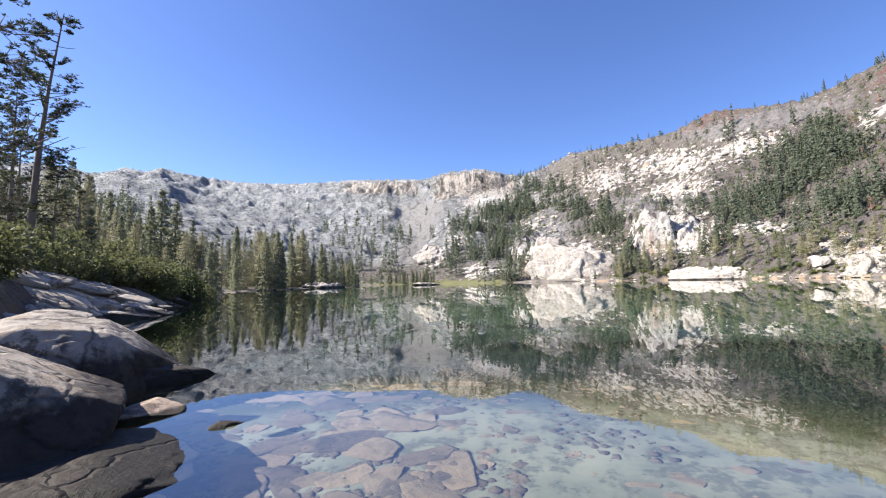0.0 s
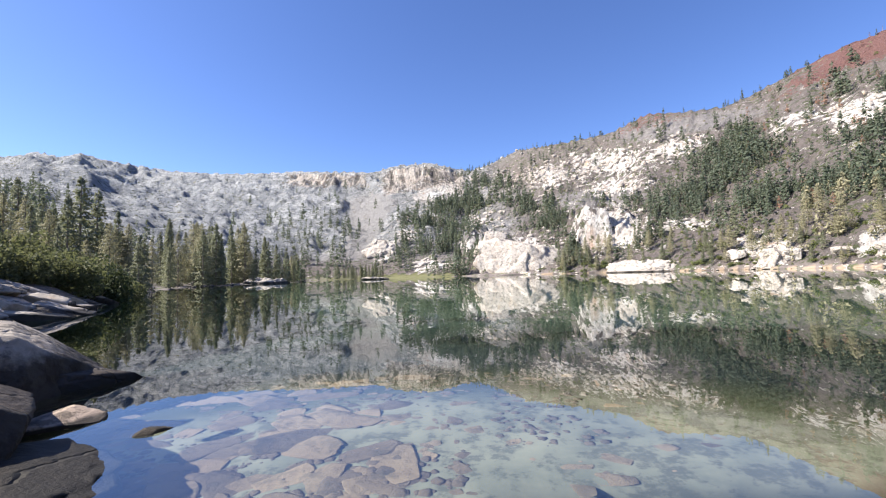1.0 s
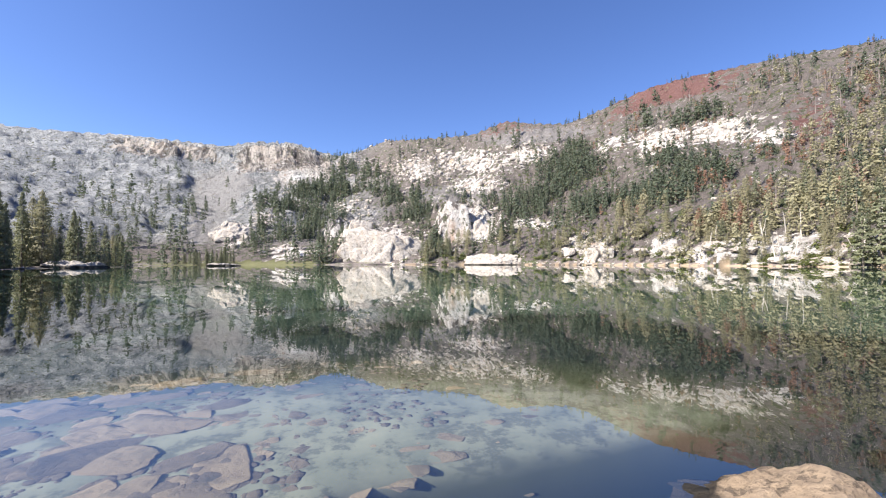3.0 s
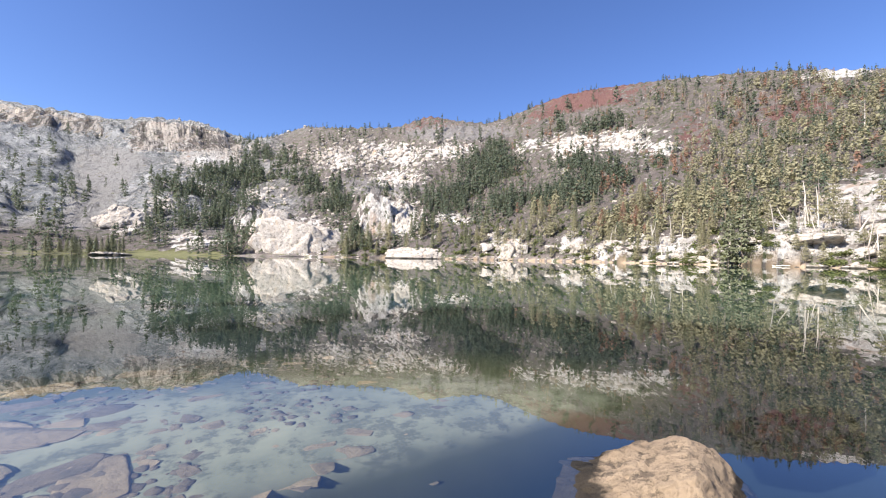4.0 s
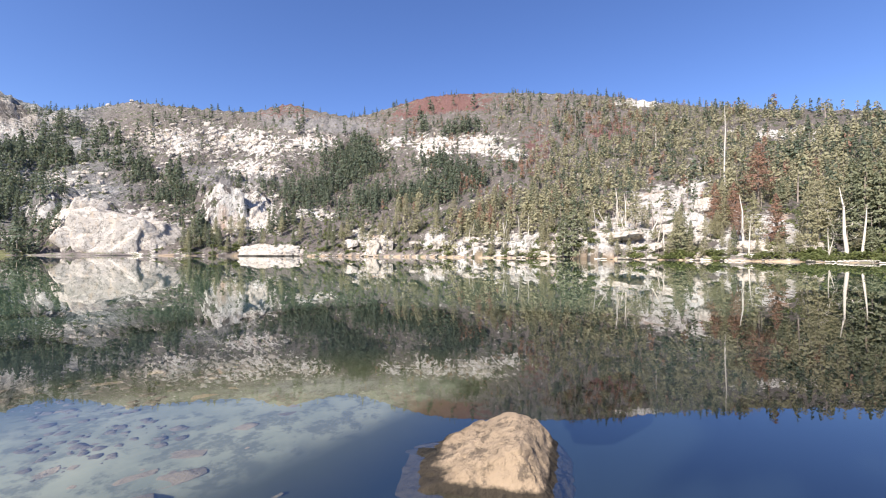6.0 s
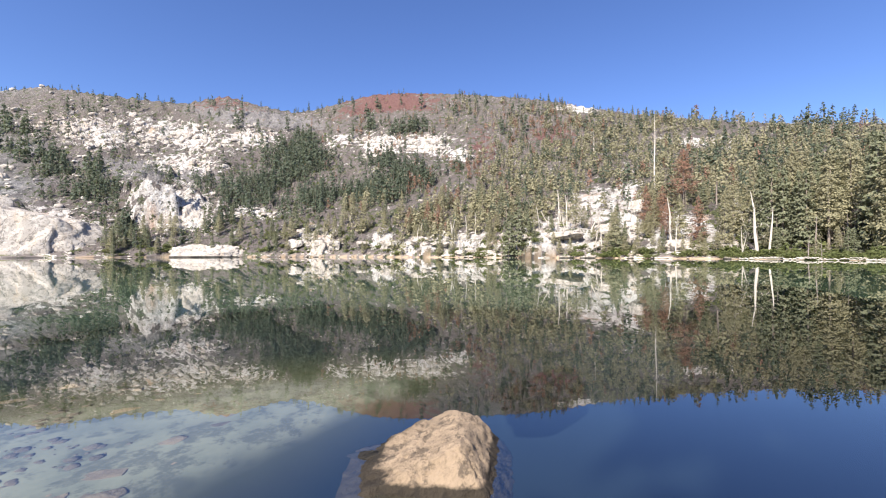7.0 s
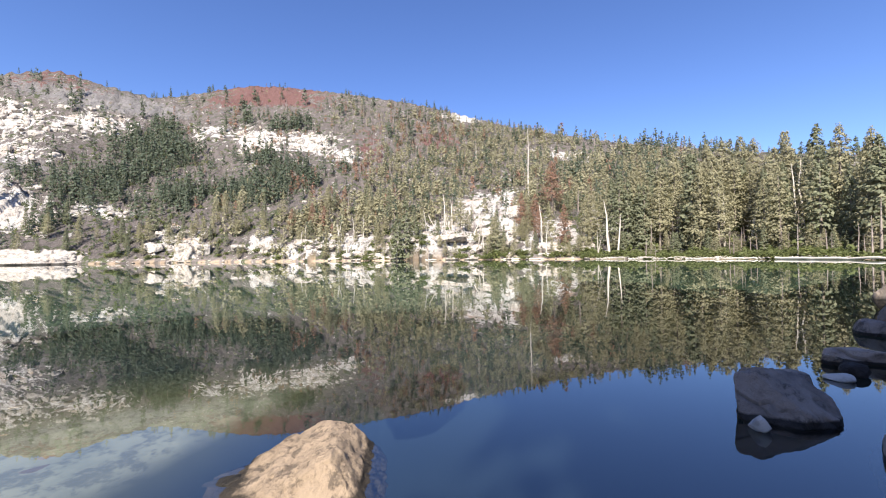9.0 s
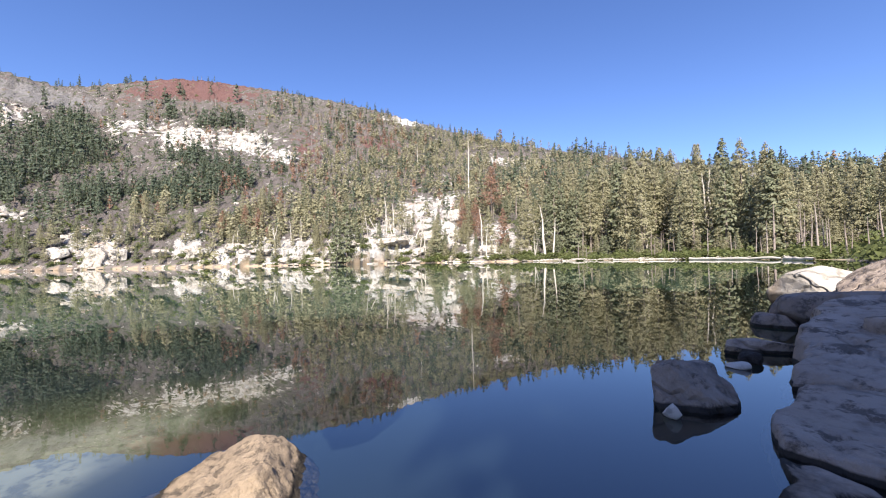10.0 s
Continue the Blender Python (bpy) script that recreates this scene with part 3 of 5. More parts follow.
rip = math_node(nt, "ADD", noise_tex(nt, world_pos(nt), 0.7, 2, 0.5), math_node(nt, "MULTIPLY", noise_tex(nt, world_pos(nt), 4.0, 2, 0.5), 0.05))
bump(nt, b, rip, 0.03, 0.02)
wa = np.arange(0, 360, 3.0)
wv = [(0, 0, 0)] + [(330 * math.sin(radians(a)), 330 * math.cos(radians(a)), 0) for a in wa]
wf = [(0, 1 + (k + 1) % len(wa), 1 + k) for k in range(len(wa))]
water_ob = tagged(new("water", mesh_from("water", wv, wf, [m])), "calm clear mountain lake mirroring the slopes", "lake", kind="structure")
water_ob.visible_shadow = False

# ---- rocks ----
ICO = {}


def ico(sub):
    if sub not in ICO:
        bm = bmesh.new()
        bmesh.ops.create_icosphere(bm, subdivisions=sub, radius=1.0)
        bm.verts.ensure_lookup_table()
        v = np.array([vert.co[:] for vert in bm.verts])
        f = np.array([[q.index for q in face.verts] for face in bm.faces])
        bm.free()
        ICO[sub] = (v, f)
    return ICO[sub]


def rock_shape(dims, seed, cuts=9, sub=4, rough=0.10, planes=(), detail=3.0, square=0.35, cells=0, hard=0.92, block=0.16, tall=0.6):
    """A block of rock about the origin: a ball made squarish, cut by planes, broken into blocks, cracked and weathered."""
    rng = np.random.default_rng(seed)
    v, f = ico(sub)
    v = v.copy()
    v = v / np.maximum(np.abs(v).max(1, keepdims=True), 1e-6) * square + v * (1 - square)
    normals = rng.normal(size=(cuts, 3))
    depths = rng.uniform(0.55, 0.9, cuts)
    todo = [(n / np.linalg.norm(n), d) for n, d in zip(normals, depths)] + [(np.array(n, float) / np.linalg.norm(n), d) for n, d in planes]
    for n, d in todo:
        over = v @ n - d
        v = v - np.where(over > 0, over * hard, 0)[:, None] * n
    unit = v / np.linalg.norm(v, axis=1, keepdims=True)
    off = (fbm(v * detail + seed, 5, seed % 90, 0.55) - 0.5) * 2 * rough
    crack = np.abs(fbm(v * detail * 0.7 + 40 + seed, 3, seed % 70 + 7) - 0.5)
    off = off - 0.5 * rough * np.exp(-(crack / 0.018) ** 2)
    if cells:
        size = np.array(dims) / min(dims)
        seeds = rng.uniform(-1, 1, (cells, 3)) * size
        q = v * size + 0.25 * (fbm(v * 4 + 9, 3, seed % 50)[:, None] - 0.5)
        q = q * np.array((1, 1, tall))
        d2 = ((q[:, None, :] - (seeds * np.array((1, 1, tall)))[None]) ** 2).sum(2)
        order = np.argpartition(d2, 1, axis=1)[:, :2]
        order = np.take_along_axis(order, np.argsort(np.take_along_axis(d2, order, 1), 1), 1)
        near, next_ = np.sqrt(np.take_along_axis(d2, order, 1)).T
        off = off + block * (rng.uniform(-1, 0.6, cells)[order[:, 0]]) - 0.35 * block * np.exp(-((next_ - near) / 0.05) ** 2)
    v = (v + unit * off[:, None]) * np.array(dims)
    return v, f


def rock(name, place, dims, yaw, material_, label, seed, tilt=(0, 0), group="", category="rock", smooth=True, **kw):
    v, f = rock_shape(dims, seed, **kw)
    ob = new(name, mesh_from(name, v, f, [material_], smooth=smooth))
    ob.matrix_world = pose(*place, tilt[0], tilt[1], yaw)
    return tagged(ob, label, category, group)


# big pale cliffs and domes over the far shore: bearing, distance, half sizes, height of the centre
def cliff(az, r, dims, z, seed, label, name="granite_cliff", **kw):
    x, y = polar(az, r)
    return rock(name, (x, y, z), dims, -az - 16, M_CLIFF, label, seed, category="cliff", sub=6, rough=0.05, detail=6.0, **{"cells": 170, "block": 0.06, "tall": 0.26, "hard": 0.96, **kw})


cliff(17.0, 252, (36, 17, 23), 0, 3, "pale cream granite cliff rising from the water", planes=[((0.05, -1, 0.35), 0.72), ((0.35, 0, 1), 0.80), ((0.8, -0.3, 0.5), 0.78), ((-0.9, -0.3, 0.3), 0.85)], cuts=4, square=0.5)
cliff(19.6, 243, (11, 10, 13), -1, 8, "pale granite buttress beside the shore cliff", cuts=9, square=0.6)
cliff(12.8, 268, (17, 16, 31), 0, 14, "leaning pale granite slab behind the shore cliff", cuts=6, square=0.4, planes=[((-0.7, -0.2, 0.65), 0.55)])
cliff(29.2, 254, (26, 18, 28), 0, 21, "rounded pale granite dome above the shore", "granite_dome", cuts=4, square=0.25, planes=[((-0.55, -0.45, 0.7), 0.60), ((0.35, -0.55, 0.75), 0.66)])
cliff(25.6, 246, (11, 10, 15), 0, 24, "pale granite slab beside the dome", "granite_dome", cuts=8, planes=[((-0.4, -0.4, 0.8), 0.6)])
cliff(37.2, 233, (15, 12, 14), -1, 27, "low pale granite dome among firs", "granite_dome", cuts=8)
rock("granite_outcrop", (*polar(33.0, 213), -0.5), (18, 10, 9.0), -42, M_CLIFF, "grey-white granite hump at the waterline", 34, category="cliff", sub=6, cuts=9, square=0.15, rough=0.10, detail=4.0, hard=0.96, cells=40, block=0.12, tall=0.5)

# ---- near rocks ----
def near_rock(name, az, r, z, dims, seed, material_, label, turn=0, tilt=(0, 0), **kw):
    """Half sizes across, away and up as seen along the bearing az."""
    x, y = polar(az, r)
    kw = {"sub": 5, "cuts": 8, "rough": 0.05, **kw}
    return rock(name, (x, y, z), dims, turn - az, material_, label, seed, tilt=tilt, **kw)


near_rock("boulder", -52.8, 5.4, 0.14, (1.8, 1.75, 1.12), 101, M_GREY, "large rounded grey granite boulder with dark lichen", sub=6, cuts=3, rough=0.035, square=0.25, planes=[((0.60, -0.1, 0.8), 0.60), ((0.2, -0.9, 0.35), 0.74), ((0.9, -0.25, -0.35), 0.74), ((-0.2, 0, 1), 0.88)])
near_rock("boulder", -40.9, 7.3, 0.0, (1.36, 1.25, 1.02), 107, M_GREY, "pale-topped granite boulder with a lichened flank", sub=6, cuts=3, square=0.2, rough=0.035, planes=[((0.22, -0.12, 0.95), 0.80), ((0.15, -0.9, 0.42), 0.70), ((0.72, -0.1, 0.68), 0.70)], cells=10, block=0.03)
near_rock("thin_slab", -45.0, 8.3, 0.80, (0.85, 0.55, 0.17), 108, M_GREY, "pale thin slab lying tilted on the boulders", sub=5, cuts=4, square=0.8, rough=0.03, tilt=(4, -9))
near_rock("boulder", -47.5, 9.8, 0.15, (1.5, 1.0, 0.75), 109, M_GREY, "pale flat-topped granite block behind the boulders", sub=5, cuts=7, planes=[((-0.2, -0.2, 0.9), 0.6)])
near_rock("pointed_rock", -33.7, 7.15, 0.0, (1.0, 0.62, 0.55), 113, M_WETSHADE, "dark pointed rock reaching into the water", cuts=0, square=0.6, hard=0.97, rough=0.03, planes=[((0.42, -0.1, 0.9), 0.34), ((0.62, -0.78, 0.15), 0.34), ((0.55, 0.83, 0.1), 0.38), ((-0.1, -0.9, 0.4), 0.6)], cells=8, block=0.04)
near_rock("small_rock", -35.3, 5.35, 0.0, (0.38, 0.22, 0.16), 118, M_BROWN, "small dark rock with a lit top at the waterline", planes=[((0.3, -0.3, 0.8), 0.55), ((-0.4, 0, 0.9), 0.6)])
near_rock("flat_rock", -46.5, 3.95, -0.05, (1.15, 0.75, 0.22), 121, M_WETSHADE, "dark flat slab at the water's edge", planes=[((0, 0, 1), 0.7)], cells=10, block=0.06, square=0.7)
near_rock("flat_rock", -43.0, 3.25, -0.08, (0.72, 0.5, 0.20), 122, M_WETSHADE, "dark flat slab at the water's edge", planes=[((0, 0, 1), 0.7)], square=0.7, cells=8, block=0.05)
near_rock("small_rock", -27.2, 4.53, -0.005, (0.17, 0.10, 0.045), 124, M_TAN, "small tan rock just breaking the surface", sub=4)
near_rock("tan_boulder", 66.4, 2.84, -0.20, (0.58, 0.50, 0.48), 133, M_TAN, "tan sunlit granite boulder standing in the water", sub=6, cuts=2, rough=0.07, detail=5.0, square=0.4, hard=0.9, cells=8, block=0.03,
          planes=[((-0.42, -0.05, 0.90), 0.64), ((0.05, -0.80, 0.55), 0.84), ((0.80, -0.1, 0.55), 0.80), ((0.1, 0, 1), 0.90), ((0.85, 0, -0.5), 0.72), ((-0.85, 0, -0.5), 0.60)])
near_rock("dark_rock", 58.2, 2.93, -0.02, (0.15, 0.07, 0.05), 135, M_WETSHADE, "small dark wet rock at the foot of the tan boulder", planes=[((-0.5, 0, 0.85), 0.5), ((-0.6, -0.7, 0), 0.5)], sub=4)
near_rock("dark_boulder", 117.0, 4.74, -0.04, (0.37, 0.28, 0.43), 140, M_BROWN, "dark angular boulder standing in the water", cuts=2, square=0.55, cells=9, block=0.06, hard=0.97, rough=0.08, detail=4.0,
          planes=[((0.50, -0.25, 0.8), 0.56), ((0.1, -0.85, 0.55), 0.66), ((-0.95, -0.1, -0.12), 0.82), ((0.95, -0.2, 0.1), 0.86)])
near_rock("small_rock", 115.2, 4.34, 0.03, (0.075, 0.06, 0.085), 142, M_PALE, "small pale stone at the foot of the dark boulder", sub=4, cuts=10, rough=0.1)
near_rock("small_rock", 117.3, 5.9, 0.02, (0.16, 0.13, 0.12), 143, M_DARK, "small dark stone behind the boulder", sub=4)
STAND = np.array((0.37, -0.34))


def shore_slab(corners, z0, rise, seed, label, thick=0.5, rim=0.05):
    """A flat sheet of rock by the corners of its outline (bearing, distance), rising inland, with a broken, rounded rim."""
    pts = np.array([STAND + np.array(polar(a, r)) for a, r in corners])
    ring = []
    for a, b_ in zip(pts, np.roll(pts, -1, 0)):
        n_ = max(3, int(np.linalg.norm(b_ - a) / 0.045))
        ring += [a + (b_ - a) * k / n_ for k in range(n_)]
    ring = np.array(ring)
    wob = np.stack([fbm(np.c_[ring * 2.2, 0 * ring[:, 0]], 5, seed, 0.6), fbm(np.c_[ring * 2.2 + 30, 0 * ring[:, 0]], 5, seed + 1, 0.6)], 1) - 0.5
    ring = ring + 0.32 * wob
    mid = ring.mean(0)
    scales = np.concatenate([[1.06, 1.015, 1.0, 0.994, 0.985, 0.97, 0.95], np.linspace(0.92, 0.02, 34)])
    vs = []
    edge = pts[0]
    inland = np.array((math.sin(radians(142)), math.cos(radians(142))))
    for k, sc in enumerate(scales):
        q = mid + (ring - mid) * sc
        q3 = np.c_[q, 0 * q[:, 0]]
        z = z0 + rise * np.maximum((q - edge) @ inland, -0.3) + 0.05 * (fbm(q3 * 1.4, 5, seed + 2, 0.55) - 0.5)
        crease = np.abs(fbm(q3 * np.array((0.8, 2.2, 1)) + 5, 4, seed + 3) - 0.5)
        z = z - 0.035 * np.exp(-(crease / 0.012) ** 2)
        terrace = fbm(q3 * 0.9 + 11, 4, seed + 4) * 7
        z = z + 0.018 * np.floor(terrace)
        drop = (thick, 0.30 * thick, 2.2 * rim, 0.9 * rim, 0.35 * rim, 0.1 * rim)[k] if k < 6 else 0.0
        vs.append(np.c_[q, z - drop])
    m_, k_ = len(ring), len(scales)
    grid = np.arange(m_ * k_).reshape(k_, m_)
    nxt = np.roll(grid, -1, 1)
    fs = np.stack([grid[:-1], nxt[:-1], nxt[1:], grid[1:]], -1).reshape(-1, 4)
    return tagged(new("rock_slab", mesh_from("rock_slab", np.concatenate(vs), fs, [M_DARK], smooth=True)), label, "rock", "slabs of the near shore")


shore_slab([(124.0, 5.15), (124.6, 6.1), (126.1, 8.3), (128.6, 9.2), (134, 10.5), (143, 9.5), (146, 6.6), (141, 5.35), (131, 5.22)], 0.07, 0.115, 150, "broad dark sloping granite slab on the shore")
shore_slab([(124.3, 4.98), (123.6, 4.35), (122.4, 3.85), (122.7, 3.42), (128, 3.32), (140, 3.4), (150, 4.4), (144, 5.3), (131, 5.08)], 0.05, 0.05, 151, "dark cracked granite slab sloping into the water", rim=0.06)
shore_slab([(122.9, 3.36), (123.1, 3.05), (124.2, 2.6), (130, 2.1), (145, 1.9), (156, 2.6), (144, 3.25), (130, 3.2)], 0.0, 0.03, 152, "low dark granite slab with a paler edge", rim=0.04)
near_rock("long_rock", 122.4, 7.5, 0.0, (0.46, 0.24, 0.17), 156, M_DARK, "long low dark rock in the water", tilt=(0, -4))
near_rock("small_rock", 120.1, 7.1, 0.04, (0.10, 0.08, 0.07), 157, M_TAN, "small orange-tan stone in the water", sub=3)
near_rock("small_rock", 121.6, 6.7, 0.02, (0.13, 0.11, 0.11), 158, M_GREY, "small grey angular stone in the water", sub=3)
near_rock("small_rock", 120.6, 6.35, 0.02, (0.13, 0.09, 0.06), 159, M_PALE, "small white stone breaking the surface", sub=3)
near_rock("dark_rock", 123.7, 10.0, 0.02, (0.40, 0.32, 0.24), 160, M_BROWN, "rounded dark rock at the waterline")
near_rock("brown_rock", 128.8, 10.3, 0.24, (1.05, 0.7, 0.46), 161, M_BROWN, "brownish granite rock on the shore", tilt=(0, -5))
near_rock("pale_boulder", 126.4, 14.0, 0.45, (0.95, 0.65, 0.46), 162, M_SHORE, "pale rounded granite boulder above the shore", tilt=(0, -14), cuts=4)
near_rock("round_boulder", 135.2, 12.4, 0.25, (1.62, 1.3, 1.12), 163, M_BROWN, "big rounded grey boulder above the shore", sub=6, cuts=6, rough=0.06, hard=0.97, planes=[((-0.6, -0.3, 0.75), 0.75)])
near_rock("dark_rock", 131.5, 9.3, 0.1, (0.8, 0.5, 0.5), 164, M_BROWN, "dark angular rock among the shore slabs")
near_rock("rock_slab", 141.0, 9.4, 0.25, (1.6, 2.2, 0.7), 165, M_DARK, "dark granite slab higher on the shore", cuts=4, square=0.7, tilt=(0, -8), planes=[((0, 0, 1), 0.62)])

# slabs and blocks piled on the wooded shore beyond the boulders
g = np.random.default_rng(60)
for az_, off, long_, wide_, thick_ in [(-43.6, 4.0, 1.9, 1.1, 0.35), (-41.4, 4.2, 2.2, 1.2, 0.4), (-39.6, 2.8, 1.8, 1.0, 0.35), (-37.9, 2.2, 1.5, 0.9, 0.32), (-42.2, 6.8, 2.0, 1.1, 0.4), (-39.8, 6.0, 1.9, 1.0, 0.35),
                                        (-37.4, 4.6, 1.6, 0.9, 0.35), (-36.2, 1.8, 1.2, 0.8, 0.3), (-35.0, 1.2, 1.0, 0.7, 0.28), (-45.0, 9.0, 1.5, 0.9, 0.35), (-46.6, 11.0, 1.4, 0.9, 0.35)]:
    r_ = float(curve(SHORE, az_)) + off
    x, y = polar(az_, r_)
    rock("granite_slab", (x, y, gz(x, y) + 0.10), (long_, wide_, thick_), g.uniform(-14, 14) - az_, M_SHORE if g.uniform() < 0.45 else M_GREY, "long tilted grey granite slab on the wooded bank", int(260 + off * 10 + long_ * 7),
         tilt=(g.uniform(6, 14), g.uniform(12, 20)), group="slabs on the wooded bank", smooth=False, sub=5, square=0.85, cuts=6, hard=0.98, rough=0.05, detail=4.0, cells=9, block=0.09)
for i in range(46):
    az_ = -31.0 - 14 * g.uniform() ** 0.9
    r_ = float(curve(SHORE, az_)) + g.uniform(-0.8, 4.5)
    x, y = polar(az_, r_)
    d_ = np.array((g.uniform(0.4, 1.3), g.uniform(0.4, 0.8), g.uniform(0.2, 0.45))) * (0.7 if az_ > -35 else 1.0)
    rock("granite_block", (x, y, max(gz(x, y), 0.0) + 0.05), tuple(d_), g.uniform(-40, 40) - az_, M_SHORE if g.uniform() < 0.4 else M_GREY, "tilted grey granite block on the wooded shore", 170 + i,
         tilt=(g.uniform(-4, 14), g.uniform(4, 28)), smooth=False, square=0.8, cuts=6, hard=0.97, rough=0.06, sub=4, cells=5, block=0.08, group="blocks piled on the wooded shore")

# ---- trees ----


def tube(points, radii, sides=6):
    """Verts and triangles of a tapered limb."""
    vs, fs = [], []
    for (px, py, pz_), rad in zip(points, radii):
        for k in range(sides):
            a = 2 * math.pi * k / sides
            vs.append((px + rad * math.cos(a), py + rad * math.sin(a), pz_ + 0.0))
    for i in range(len(points) - 1):
        for k in range(sides):
            a, b_ = i * sides + k, i * sides + (k + 1) % sides
            fs += [(a, b_, b_ + sides), (a, b_ + sides, a + sides)]
    return np.array(vs), np.array(fs)


def join(parts):
    vs, fs, n = [], [], 0
    for v, f in parts:
        vs.append(v)
        fs.append(f + n)
        n += len(v)
    return np.concatenate(vs), np.concatenate(fs)


def conifer(seed, boughs, tufts, bare=0.12, width=0.17, shape=0.75, ragged=0.35, size=0.05, droop=0.35, sides=5, loose=0.45, spire=True):
    """A unit-high conifer: a crown of tufts set along drooping boughs, and a trunk."""
    rng = np.random.default_rng(seed)
    t = np.sort(rng.uniform(0, 1, boughs)) ** 0.92
    reach = width * (1 - t) ** shape * (0.6 + 0.4 * np.minimum(1, t * 5 + 0.3)) * rng.uniform(1 - ragged, 1 + 0.4 * ragged, boughs) + 0.012
    z = bare + (1 - bare) * t
    ang = np.arange(boughs) * 2.4 + rng.uniform(-0.6, 0.6, boughs)
    fall = droop * (1 - 1.6 * t) + rng.uniform(-0.25, 0.25, boughs)
    t, reach, z, ang, fall = (np.repeat(q, tufts) for q in (t, reach, z, ang, fall))
    n = len(t)
    s = np.sqrt(rng.uniform(0.08, 1.0, n))
    ang = ang + rng.normal(size=n) * 0.22
    out = np.stack([np.cos(ang), np.sin(ang), 0 * ang], 1)
    c = out * (s * reach)[:, None]
    c[:, 2] = z - fall * s * reach + rng.normal(size=n) * 0.008
    normal = out * 0.75 + np.array((0, 0, 0.55)) + rng.normal(size=(n, 3)) * loose
    normal /= np.linalg.norm(normal, axis=1, keepdims=True)
    along = out + np.stack([0 * t, 0 * t, -fall], 1) + rng.normal(size=(n, 3)) * 0.5
    along -= normal * (along * normal).sum(1, keepdims=True)
    along /= np.linalg.norm(along, axis=1, keepdims=True)
    cross = np.cross(normal, along)
    L = (size * rng.uniform(0.6, 1.4, n) * (0.45 + 0.55 * reach / width))[:, None]
    v = np.stack([c - along * L * 0.5, c + cross * L * 0.30, c + along * L * 0.6, c - cross * L * 0.30], 1).reshape(-1, 3)
    f = (np.arange(n)[:, None, None] * 4 + np.array([[0, 1, 2], [0, 2, 3]])[None]).reshape(-1, 3)
    tip = (np.array([(0.010, 0, 0.93), (-0.005, 0.009, 0.93), (-0.005, -0.009, 0.93), (0, 0, 1.03)]), np.array([(0, 1, 3), (1, 2, 3), (2, 0, 3)]))
    bend = rng.uniform(-0.012, 0.012, 2)
    trunk = tube([(0, 0, -0.04), (bend[0], bend[1], 0.3), (bend[0] * 0.5, bend[1], 0.65), (0, 0, 0.97)], [0.015, 0.012, 0.008, 0.002], sides)
    return (join([(v, f), tip]) if spire else (v, f)), trunk


def snag(seed, limbs=14, sides=4, lean=0.05):
    """A unit-high dead tree with bare broken limbs."""
    rng = np.random.default_rng(seed)
    lx, ly = rng.uniform(-lean, lean, 2)
    parts = [tube([(0, 0, -0.03), (lx * 0.3, ly * 0.3, 0.35), (lx * 0.5, ly, 0.7), (lx, ly, 1.0)], [0.020, 0.016, 0.010, 0.003], 6)]
    for k in range(limbs):
        z = rng.uniform(0.25, 0.95)
        a, L = rng.uniform(0, 6.283), 0.19 * (1.15 - z) * rng.uniform(0.5, 1.4)
        up = rng.uniform(-0.1, 0.7)
        p0 = np.array((lx * z, ly * z, z))
        p1 = p0 + np.array((math.cos(a) * L * 0.6, math.sin(a) * L * 0.6, up * L * 0.3))
        p2 = p0 + np.array((math.cos(a + 0.3) * L, math.sin(a + 0.3) * L, up * L))
        parts.append(tube([p0, p1, p2], [0.0065, 0.0045, 0.0015], sides))
    return join(parts)


def stamp(shape, places, turns, heights, girths):
    v, f = shape
    n = len(places)
    c, s = np.cos(turns)[:, None], np.sin(turns)[:, None]
    hx = (heights * girths)[:, None]
    x = places[:, :1] + hx * (v[None, :, 0] * c - v[None, :, 1] * s)
    y = places[:, 1:2] + hx * (v[None, :, 0] * s + v[None, :, 1] * c)
    z = places[:, 2:3] + heights[:, None] * v[None, :, 2]
    vs = np.stack([x, y, z], -1).reshape(-1, 3)
    fs = (f[None] + (np.arange(n) * len(v))[:, None, None]).reshape(-1, 3)
    return vs, fs


def scatter(n, az_lo, az_hi, seed):
    """Places on the land, even over the picture's bearing and height."""
    g = np.random.default_rng(seed)
    az = g.uniform(az_lo, az_hi, n)
    S, R = curve(SHORE, az), curve(RIDGE_R, az)
    r = S * 1.015 * (R * 1.02 / S) ** g.uniform(0, 1, n) ** 1.0
    z = ground_z(az, r)
    el = np.degrees(np.arctan2(z - 1.3, r))
    return az, r, z, el


def thinning(az, r, el):
    """Clumps and gaps, 0 to 1, and the bare rock."""
    x, y = polar(az, r)
    n = fbm(np.stack([x, y, 0 * x], 1) * 0.035, 3, 81)
    return (0.10 + 0.95 * step(n, 0.36, 0.50)) * (1 - 0.88 * np.clip(patches(PALE_FAR + PALE_NEAR, az, el), 0, 1))


def below_crest(az, el):
    return np.interp(az, RID[:, 0], RID[:, 1]) - el


def ragged(az, r, el):
    """Bearing and height shifted about, so that the edges of the woods are uneven."""
    x, y = polar(az, r)
    p = np.stack([x, y, 0 * x], 1) * 0.02
    return az + 9 * (fbm(p, 4, 82) - 0.5), el + 5 * (fbm(p + 40, 4, 83) - 0.5)


def red_grove(az, el):
    """Where the pines have died and stand rust-red."""
    return np.maximum(np.exp(-((az - 60) / 2.6) ** 2 - ((el - 7.8) / 1.4) ** 2), np.exp(-((az - 65) / 1.4) ** 2 - ((el - 11.2) / 1.1) ** 2))


